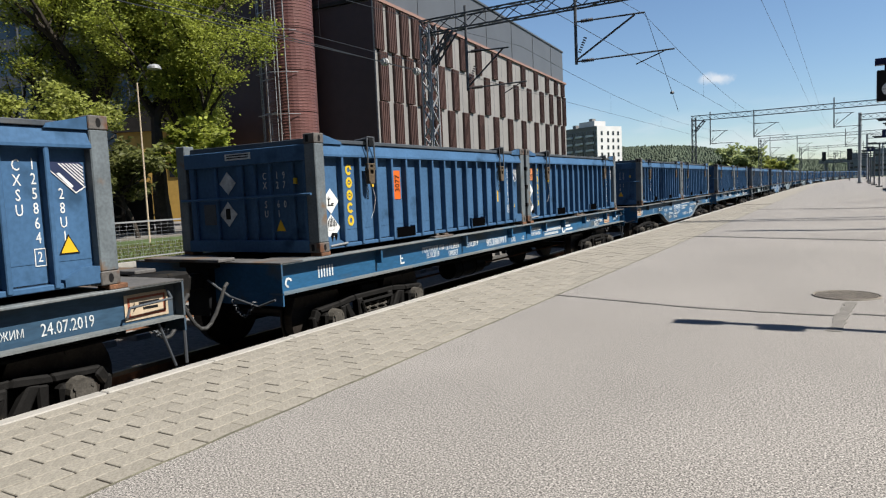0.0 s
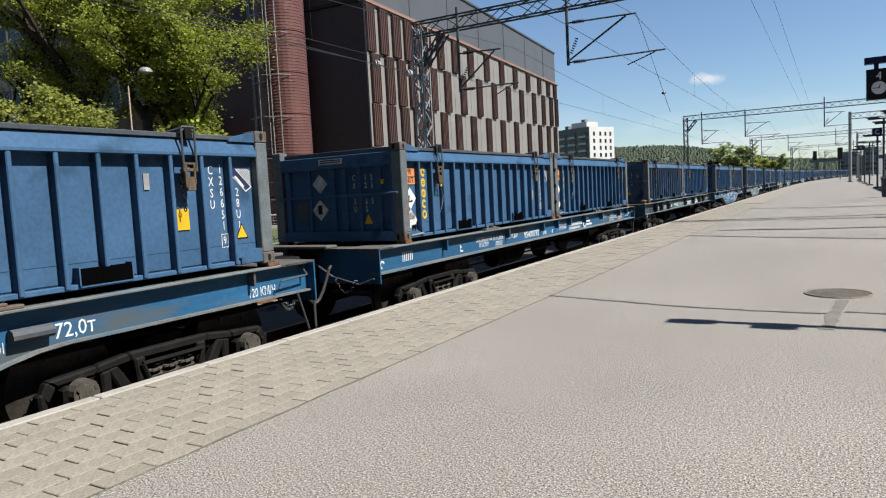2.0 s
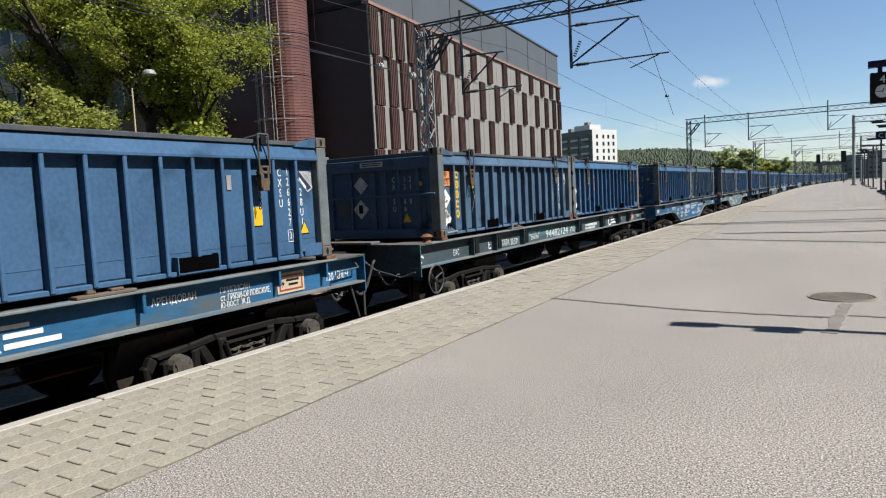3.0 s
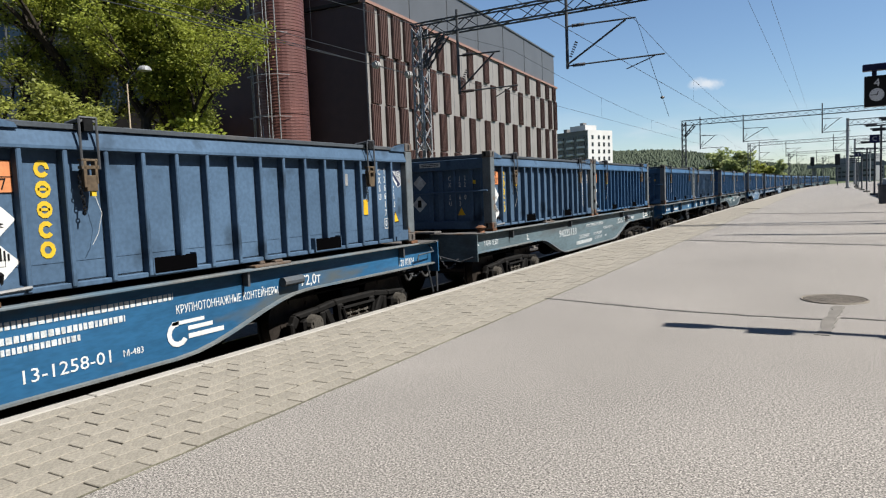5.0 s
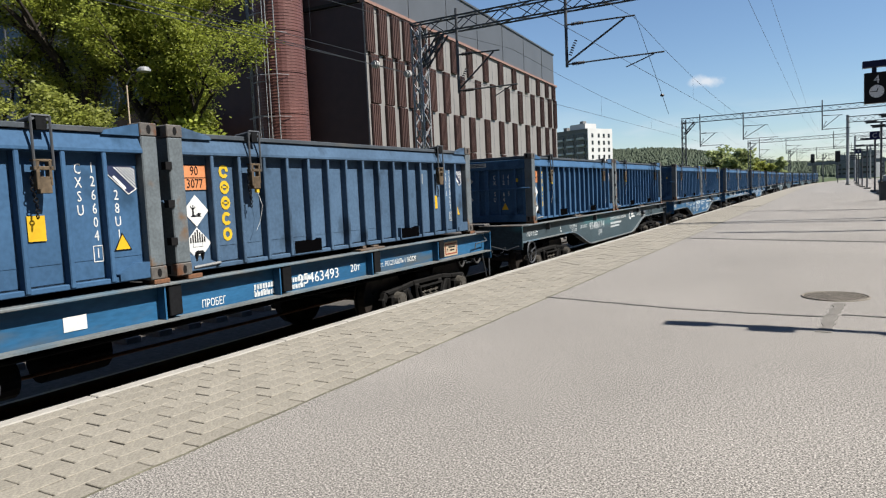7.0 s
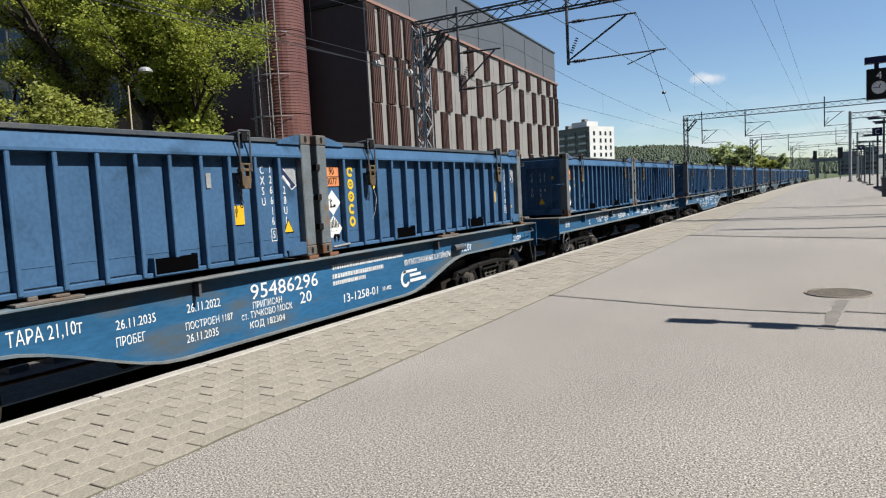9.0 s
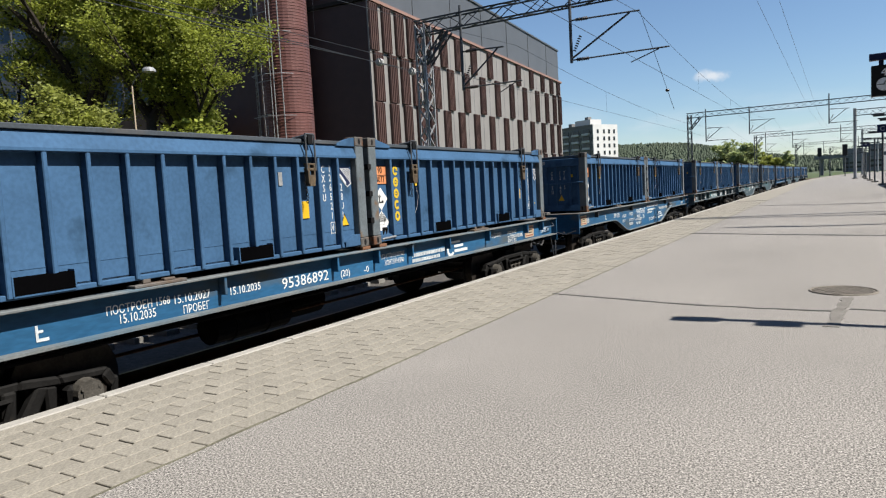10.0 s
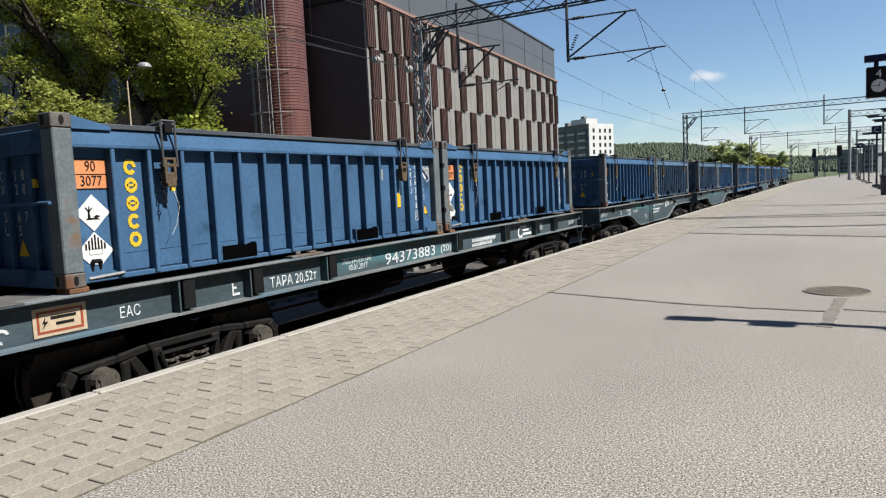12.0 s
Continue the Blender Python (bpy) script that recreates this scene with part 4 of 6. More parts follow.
BELLY_BLUE = [("ТАРА 21,10т", 2.56, 3.16, 0.43, 0.12), ("@0", 3.46, 3.86, 0.375, 0.09), ("ПРОБЕГ", 3.45, 3.74, 0.225, 0.085), ("@1", 4.21, 4.62, 0.39, 0.09),
              ("ПОСТРОЕН 1187", 4.18, 4.77, 0.22, 0.075), ("@2", 4.18, 4.57, 0.10, 0.085), ("@N", 5.04, 6.13, 0.415, 0.17), ("ПРИПИСАН", 5.06, 5.50, 0.275, 0.075),
              ("ст. ТУЧКОВО МОСК", 4.89, 5.66, 0.18, 0.075), ("КОД 182304", 5.0, 5.53, 0.07, 0.075), ("20", 5.80, 6.0, 0.235, 0.14), ("13-1258-01", 6.61, 7.35, 0.10, 0.115),
              ("КРУПНОТОННАЖНЫЕ КОНТЕЙНЕРЫ", 8.05, 9.42, 0.385, 0.085), ("М-483", 7.47, 7.67, 0.095, 0.06), ("72,0т", 9.81, 10.16, 0.43, 0.13), ("120 КМ/Ч", 11.91, 12.29, 0.41, 0.10)]
STRAIGHT_BLUE = [("ПОСТРОЕН 1568", 2.38, 3.02, 0.515, 0.08), ("@0", 2.50, 2.86, 0.425, 0.085), ("@1", 3.07, 3.49, 0.50, 0.085), ("ПРОБЕГ", 3.16, 3.47, 0.39, 0.08),
                 ("@2", 3.75, 4.17, 0.475, 0.085), ("@N", 4.50, 5.30, 0.44, 0.13), ("(20)", 5.54, 5.72, 0.42, 0.09), ("-0", 6.03, 6.13, 0.41, 0.08), ("КРУПНОТОННАЖНЫЕ", 6.35, 7.0, 0.53, 0.065),
                 ("КОНТЕЙНЕРЫ", 6.51, 6.98, 0.44, 0.07), ("АРЕНДОВАН", 9.75, 10.25, 0.53, 0.075), ("ПРИПИСАН", 10.55, 10.95, 0.53, 0.06), ("ст. ГРЯЗИ-ОРЛОВСКИЕ,", 10.55, 11.25, 0.45, 0.065),
                 ("Ю-ВОСТ. Ж.Д.", 10.55, 10.95, 0.375, 0.06), ("120 КМ/Ч", 12.2, 12.62, 0.45, 0.10)]
STRAIGHT_PANEL = [("@0", 0.42, 0.79, 0.445, 0.09), ("@1", 0.97, 1.31, 0.445, 0.085), ("ТАРА", 1.65, 1.9, 0.50, 0.06), ("ПРОБЕГ", 6.5, 6.8, 0.40, 0.08), ("М-483", 7.2, 7.4, 0.40, 0.06),
                  ("@N", 7.9, 8.65, 0.45, 0.13), ("20т", 8.9, 9.1, 0.47, 0.10), ("ст. РОСЛАВЛЬ-1 МОСК", 9.55, 10.5, 0.44, 0.07), ("АВТОРЕЖИМ", 11.35, 11.75, 0.45, 0.06)]
STRAIGHT_GREY = [("ЕАС", 0.50, 0.70, 0.435, 0.10), ("ТАРА 20,52т", 2.33, 3.11, 0.43, 0.12), ("ПОСТРОЕН 1247", 3.63, 4.25, 0.515, 0.075), ("@0", 3.75, 4.15, 0.425, 0.08), ("@N", 4.57, 5.94, 0.44, 0.17),
                 ("(20)", 6.12, 6.45, 0.44, 0.11), ("КОНТЕЙНЕРЫ", 7.5, 8.1, 0.45, 0.07), ("120 КМ/Ч", 12.15, 12.55, 0.45, 0.09)]
STRAIGHT_STEEL = [("АВТОРЕЖИМ", 11.0, 11.45, 0.44, 0.07), ("24.07.2019", 11.58, 12.02, 0.435, 0.105), ("ТАРА 20,30т", 2.33, 3.11, 0.43, 0.12)]
BELLY_GREY = [("ТАРА 19,50т", -0.21, 0.40, 0.465, 0.11), ("ПОСТРОЕН 84", 2.45, 2.95, 0.45, 0.07), ("@0", 2.6, 2.95, 0.36, 0.08), ("@1", 3.25, 3.75, 0.40, 0.08), ("@N", 3.97, 5.28, 0.36, 0.19),
              ("(20)", 4.75, 5.05, 0.17, 0.12), ("ПРИПИСАН", 9.0, 9.4, 0.50, 0.06), ("ст. САРЕПТА ПРВ", 8.8, 9.4, 0.42, 0.065), ("КРУПНОТОННАЖНЫЕ КОНТЕЙНЕРЫ", 5.9, 7.6, 0.45, 0.075)]


BELLY_TEAL = [("ТАРА 19,50т", -0.21, 0.40, 0.465, 0.11), ("@N", 3.70, 4.90, 0.36, 0.17), ("КРУПНОТОННАЖНЫЕ КОНТЕЙНЕРЫ", 5.70, 7.14, 0.435, 0.075), ("УПОРЫ ИСПР. 73т", 7.16, 8.11, 0.29, 0.075),
              ("СРОЧНЫЙ ВОЗВРАТ", 6.28, 7.05, 0.195, 0.07), ("ст. САРЕПТА ПРВ", 6.41, 7.05, 0.08, 0.07), ("403-А", 7.30, 7.48, 0.085, 0.04), ("ПРИПИСАН", 8.59, 9.08, 0.435, 0.06),
              ("ст. САРЕПТА ПРВ", 8.51, 9.20, 0.35, 0.065), ("СОБСТВЕННИК", 5.10, 5.92, 0.19, 0.09)]


def stencils(w, layout, number, dates, paint):
    """Painted white writing on the side sill. The company's own name is reduced to bars."""
    x = SX - 0.116
    zc = 0.455
    for text, y0, y1, z, h in layout:
        if text == "@N":
            if not number:
                continue
            text = number
        elif text[0] == "@":
            text = dates[int(text[1]) % 2]
        fitted(w, text, y0, y1, z, h, paint)
    # rounded bracket mark and tread mark
    s = Shape()
    for i in range(7):
        t0, t1 = math.pi * (0.1 + 0.2 * i), math.pi * (0.1 + 0.2 * (i + 1))
        s.prism([(-0.48 + r * math.cos(t), zc - 0.02 + r * math.sin(t)) for r, t in ((0.06, t0), (0.06, t1), (0.035, t1), (0.035, t0))], "x", x, x + 0.003)
    s.box(x, x + 0.003, 1.78, 1.80, zc - 0.07, zc + 0.06)
    s.box(x, x + 0.003, 1.80, 1.88, zc - 0.07, zc - 0.045)
    s.box(x, x + 0.003, 1.80, 1.84, zc + 0.0, zc + 0.02)
    part("tread_mark", s, PALE, w)


def bars(w, rows, x=None):
    """Unreadable or company lettering as plain bars: y, z, length, height."""
    x = SX - 0.116 if x is None else x
    rnd = random.Random(len(rows))
    s = Shape()
    for y, z, ln, h in rows:
        e = y
        while e < y + ln:
            k = h * (rnd.uniform(0.45, 0.9) if h < 0.1 else 0.16)
            s.box(x, x + 0.003, e, min(e + k, y + ln), z - h / 2, z + h / 2)
            e += k + h * (0.22 if h < 0.1 else 0.2)
    return part("sill_print", s, PALE, w)


def warning_plate(w, y):
    x = SX - 0.112
    part("warning_plate", B(x, x + 0.004, y, y + 0.44, 0.37, 0.60), CREAM, w, "cream enamel warning plate with a red border")
    s = Shape()
    for a, c, e, g in ((0.03, 0.41, 0.395, 0.415), (0.03, 0.41, 0.555, 0.575), (0.03, 0.05, 0.415, 0.555), (0.39, 0.41, 0.415, 0.555)):
        s.box(x + 0.004, x + 0.006, y + a, y + c, e, g)
    part("plate_border", s, REDLINE, w)
    s = Shape()
    for a, c, e, g in ((0.14, 0.35, 0.50, 0.525), (0.18, 0.33, 0.45, 0.475)):
        s.box(x + 0.004, x + 0.006, y + a, y + c, e, g)
    s.prism([(y + 0.10, 0.53), (y + 0.07, 0.475), (y + 0.09, 0.475), (y + 0.07, 0.43), (y + 0.12, 0.49), (y + 0.095, 0.49)], "x", x + 0.004, x + 0.006)
    part("plate_print", s, INK, w)


def hand_wheel(w, y, z=0.12):
    s = Shape().ring((SX + 0.0, y, z), "x", 0.215, 0.014, 24, 6)
    for a in (0.4, 0.4 + 2.1, 0.4 + 4.2):
        s.rod((SX - 0.03, y, z), (SX, y + 0.215 * math.cos(a), z + 0.215 * math.sin(a)), 0.012)
    s.rod((SX - 0.4, y, z), (SX + 0.01, y, z), 0.022, 8)
    part("hand_brake_wheel", s, GALV_D, w, "spoked hand brake wheel")
    part("brake_bracket", B(SX - 0.2, SX - 0.05, y - 0.08, y - 0.03, z - 0.05, 0.34), BLACK, w)


# wagon, colour of sill, number, hand wheel place, serials of the two containers, container blues and styles
TRAIN = {
    -1: ("straight", "steel", "", None, ("125871", "4"), ("125864", "2"), "aa", ("", "")),
    0: ("straight", "blue", "95386991", None, ("126197", "0"), ("126342", "2"), "aa", ("odd", "")),
    1: ("belly", "blue", "95445292", None, ("125830", "2"), ("126651", "9"), "aa", ("white", "")),
    2: ("straight", "blue", "95400792", None, ("126523", "5"), ("126627", "3"), "aa", ("", "")),
    3: ("straight", "grey", "94482124", -0.28, ("126621", "0"), ("126613", "3"), "ba", ("", "odd")),
    4: ("belly", "blue", "95308490", None, ("126319", "1"), ("126617", "0"), "ab", ("", "")),
    5: ("belly", "teal", "94225133", None, ("126322", "0"), ("126662", "0"), "ba", ("", "")),
    6: ("straight", "panel", "95463493", 4.3, ("126604", "1"), ("126527", "2"), "ab", ("", "")),
    7: ("belly", "grey", "95486114", -0.25, ("126445", "5"), ("126318", "6"), "aa", ("", "")),
    8: ("belly", "blue", "95486296", None, ("126616", "5"), ("126410", "0"), "aa", ("", "")),
    9: ("straight", "blue", "95386892", -0.28, ("126521", "4"), ("126212", "8"), "aa", ("", "")),
    10: ("belly", "blue", "94475167", None, ("126576", "5"), ("126283", "2"), "aa", ("", "low")),
    11: ("straight", "grey", "94373883", None, ("126508", "7"), ("126488", "1"), "aa", ("", "")),
    12: ("belly", "grey", "", None, ("126488", "4"), ("126455", "0"), "ab", ("", "")),
    13: ("belly", "grey", "", None, ("126431", "2"), ("126407", "3"), "ba", ("", "")),
    14: ("straight", "blue", "", None, ("126390", "8"), ("126377", "1"), "aa", ("", "")),
    15: ("belly", "grey", "", None, ("126365", "2"), ("126350", "4"), "ab", ("", "")),
    16: ("belly", "grey", "", None, ("126342", "9"), ("126331", "5"), "aa", ("", "")),
    17: ("straight", "steel", "", None, ("126327", "0"), ("126309", "6"), "ab", ("", ""))}

DATES = {-1: ("24.07.2019", "24.07.2034"), 0: ("15.10.2019", "15.10.2035"), 1: ("06.11.2035", "06.11.2022"), 2: ("01.11.2019", "31.11.2035"),
         3: ("22.06.2033", "22.06.2021"), 4: ("12.06.2033", "12.06.2022"), 5: ("02.10.13", "02.10.2028"), 6: ("14.11.2035", "14.11.2027"),
         7: ("26.11.2035", "26.11.2022"), 8: ("26.11.2035", "26.11.2022"), 9: ("15.10.2035", "15.10.2027"), 10: ("10.06.2035", "10.06.2022"), 11: ("10.01.2017", "10.01.2032")}

WAGON_LOOK = {("straight", "panel"): "flat container wagon with blue panelled sills and stake pockets", ("straight", "blue"): "flat container wagon with straight bright blue side sills", ("straight", "grey"): "flat container wagon with straight grey-teal side sills",
              ("straight", "steel"): "flat container wagon with straight blue-grey side sills", ("belly", "blue"): "flat container wagon with deep blue fish-belly side sills",
              ("belly", "teal"): "flat container wagon with pale worn teal fish-belly sills",
              ("belly", "grey"): "flat container wagon with faded grey-teal fish-belly sills"}


def train():
    wheel_mesh = wheelset().mesh("wheelset", WHEEL)
    wagons, loads, wheels = [], [], []
    masters = {}
    for k, (kind, colour, number, hw, s1, s2, blues, styles) in TRAIN.items():
        if (kind, colour) in masters:
            w = copy_thing(masters[kind, colour], pose(0, 0, 0))
        else:
            master = build_wagon(kind, colour)
            tagged(master, WAGON_LOOK[kind, colour])
            masters[kind, colour] = master
            w = copy_thing(master, pose(0, 0, 0))
        if k <= 12:
            d = DATES.get(k, ("10.06.2033", "10.06.2022"))
            layout = {("belly", "blue"): BELLY_BLUE, ("belly", "grey"): BELLY_GREY, ("belly", "teal"): BELLY_TEAL, ("straight", "blue"): STRAIGHT_BLUE, ("straight", "panel"): STRAIGHT_PANEL, ("straight", "steel"): STRAIGHT_STEEL}.get((kind, colour), STRAIGHT_GREY)
            stencils(w, layout, number, d, WHITE if colour in ("blue", "panel") else PALE)
            if kind == "belly":
                bars(w, [(0.0, 0.46, 0.42, 0.13), (6.42, 0.525, 1.6, 0.06), (6.41, 0.41, 1.1, 0.055), (6.41, 0.325, 0.68, 0.05)] if colour == "blue" else
                     [(9.35, 0.425, 0.5, 0.14), (4.9, 0.06, 1.25, 0.085), (10.15, 0.44, 0.38, 0.05), (10.24, 0.39, 0.2, 0.04)] if colour == "teal" else
                     [(9.45, 0.43, 0.6, 0.13), (5.9, 0.33, 1.1, 0.055), (5.9, 0.24, 0.9, 0.05)])
            else:
                bars(w, [(0.03 if colour in ("blue", "panel") else 10.2, 0.49, 0.30, 0.14), (7.2, 0.47, 0.95, 0.055), (7.2, 0.39, 0.8, 0.05)] + ([(2.0, 0.43, 0.94, 0.08)] if k == 6 else []))
            y = 12.05 if colour == "teal" else 8.25 if kind == "belly" else (8.55 if colour == "blue" else 9.5)
            s = Shape()
            xo = SX - 0.116
            z0 = 0.16 if kind == "belly" and colour == "blue" else 0.45
            for i in range(8):
                t0, t1 = math.pi * (0.45 + 0.17 * i), math.pi * (0.45 + 0.17 * (i + 1))
                s.prism([(y - 0.2 + r * math.cos(t), z0 + r * math.sin(t)) for r, t in ((0.125, t0), (0.125, t1), (0.075, t1), (0.075, t0))], "x", xo, xo + 0.003)
            s.box(xo, xo + 0.003, y - 0.08, y + 0.22, z0 + 0.015, z0 + 0.055)
            s.box(xo, xo + 0.003, y - 0.08, y + 0.36, z0 - 0.065, z0 - 0.02)
            s.box(xo, xo + 0.003, y - 0.26, y + 0.12, z0 + 0.085, z0 + 0.12)
            if colour == "panel":
                s = B(xo, xo + 0.003, 5.1, 5.3, 0.40, 0.52)
            part("company_mark", s, WHITE, w, "white company mark of plain shapes")
            if k in (-1, 1, 10, 11):
                warning_plate(w, FRONT + 0.45 if k in (1, 10, 11) else 12.30)
            elif kind == "straight":
                warning_plate(w, 11.35)
            if k in (3, 5):
                s = Shape().rod((1.13, -0.30, DZ), (1.13, -0.30, DZ + 0.05), 0.08, 12, 0.05)
                s.rod((1.13, -0.30, DZ + 0.05), (1.13, -0.30, DZ + 0.09), 0.05, 12, 0.10)
                s.rod((1.13, -0.30, DZ + 0.09), (1.13, -0.30, DZ + 0.13), 0.10, 12, 0.04)
                part("container_cone", s, RUST, w, "rusty locking cone on the deck")
            if hw is not None:
                hand_wheel(w, hw)
        for py in PIVOTS:
            for e in (-1, 1):
                ws = part("wheelset", wheel_mesh, WHEEL, w, "steel wheels on an axle")
                wheels.append((ws, py + e * AXLE))
        wagons.append((w, k))
        for j, (serial, check) in enumerate((s1, s2)):
            c = container(serial, check, BLUE if blues[j] == "a" else BLUE_B, j == 0, styles[j])
            loads.append((c, k, j))
    for m in masters.values():
        for o in list(m.children_recursive) + [m]:
            bpy.data.objects.remove(o)
    return wagons, loads, wheels


# play in the couplers
SLACK = {-1: 0.16, 0: 0.06, 1: 0.10, 2: 0.03, 3: 0.0, 4: 0.06, 5: 0.02, 6: -0.09, 7: -0.03, 8: -0.02, 9: -0.06, 10: 0.03, 12: 0.04}


def spot(k, t):
    return LEAD + PITCH * k + SLACK.get(k, 0.0) - SPEED * t


def motions():
    times = [0.5 * i for i in range(25)]
    for w, k in wagons:
        # carried by its two pivots, so the body cuts the bend as a chord
        walk(w, [(t, on_track(spot(k, t) + 6.07) @ pose(0, -6.07, 0)) for t in times])
    for c, k, j in loads:
        walk(c, [(t, on_track(spot(k, t) + 6.07) @ pose(0, -6.07 + j * (CL + 0.115), 0.725)) for t in times])
    turn = SPEED / FPS / WR
    for ws, y in wheels:
        walk(ws, [(i / FPS, pose(0, y, AZ, math.degrees(i * turn) % 360)) for i in range(361)])


# ---- overhead line ----
def lattice(s, p, q, a, n, r=0.035, chord=0.045):
    """Four chords a apart between two points, with zigzag lacing."""
    p, q = Vector(p), Vector(q)
    d = (q - p).normalized()
    u = Vector((0, 1, 0)) if abs(d.y) < 0.9 else Vector((1, 0, 0))
    v = d.cross(u).normalized()
    cs = [u * sx * a[0] + v * sy * a[1] for sx, sy in ((-0.5, -0.5), (0.5, -0.5), (0.5, 0.5), (-0.5, 0.5))]
    for c in cs:
        s.rod(p + c, q + c, chord, 4)
    for i in range(n):
        a0, a1 = p + (q - p) * (i / n), p + (q - p) * ((i + 1) / n)
        for j in range(4):
            c, e = cs[j], cs[(j + 1) % 4]
            if i % 2:
                c, e = e, c
            s.rod(a0 + c, a1 + e, r, 4)
    return s


def cantilever(p, x, y, d, top, low, reach):
    """Drop tube with two insulated arms and a steady arm."""
    s = Shape().rod((x, y, low - 0.1), (x, y, top), 0.06, 8)
    part("drop_tube", s, GALV_D, p)
    part("upper_arm", Shape().rod((x, y, low + 1.45), (x + d * reach * 0.72, y, low + 1.38), 0.03), GALV_D, p)
    part("diagonal_arm", Shape().rod((x, y, low + 0.05), (x + d * reach * 0.62, y, low + 1.36), 0.035), GALV_D, p)
    part("lower_arm", Shape().rod((x, y, low), (x + d * reach, y, low - 0.02), 0.028), GALV_D, p)
    part("steady_arm", Shape().rod((x + d * reach * 0.9, y, low - 0.05), (x + d * reach * 0.62, y, low - 0.38), 0.02), GALV_D, p)
    for z0, dx, dz in ((low + 1.45, 0.75, -0.01), (low + 0.05, 0.42, 0.9), (low, 0.75, -0.01)):
        a = Vector((x, y, z0))
        b = a + Vector((d * dx, 0, dz))
        s = Shape()
        for i in range(7):
            c = a.lerp(b, 0.3 + 0.09 * i)
            s.rod(c, a.lerp(b, 0.3 + 0.09 * i + 0.045), 0.075, 8, 0.05)
        part("insulator", s, INSUL, p, "dark ribbed insulator")


def portal(y, right=14.5, z=8.25, cants=()):
    m = on_track(y)
    p = thing("catenary_portal", "grey lattice steel portal carrying the overhead line", "catenary portal", "portals over the tracks", at=m)
    part("mast", lattice(Shape(), (-8.5, 0, -0.94), (-8.5, 0, z + 0.1), (0.55, 0.42), 16), GALV if y < 50 else GALV_D, p, "pale lattice mast")
    part("mast", Shape().rod((right, 0, -0.94), (right, 0, z), 0.15, 8), GALV, p)
    part("beam", lattice(Shape(), (-8.8, 0, z), (right + 0.3, 0, z), (0.40, 0.55), 30, 0.022, 0.04), GALV_D, p, "lattice cross beam")
    s = Shape()
    lattice(s, (-8.35, 0, z - 1.5), (-7.3, 0, z - 0.3), (0.35, 0.25), 3, 0.03, 0.035)
    part("knee_brace", s, GALV_D, p)
    for a in cants:
        cantilever(p, a[0], 0, a[1], z + a[3], a[2], a[4])
    return p


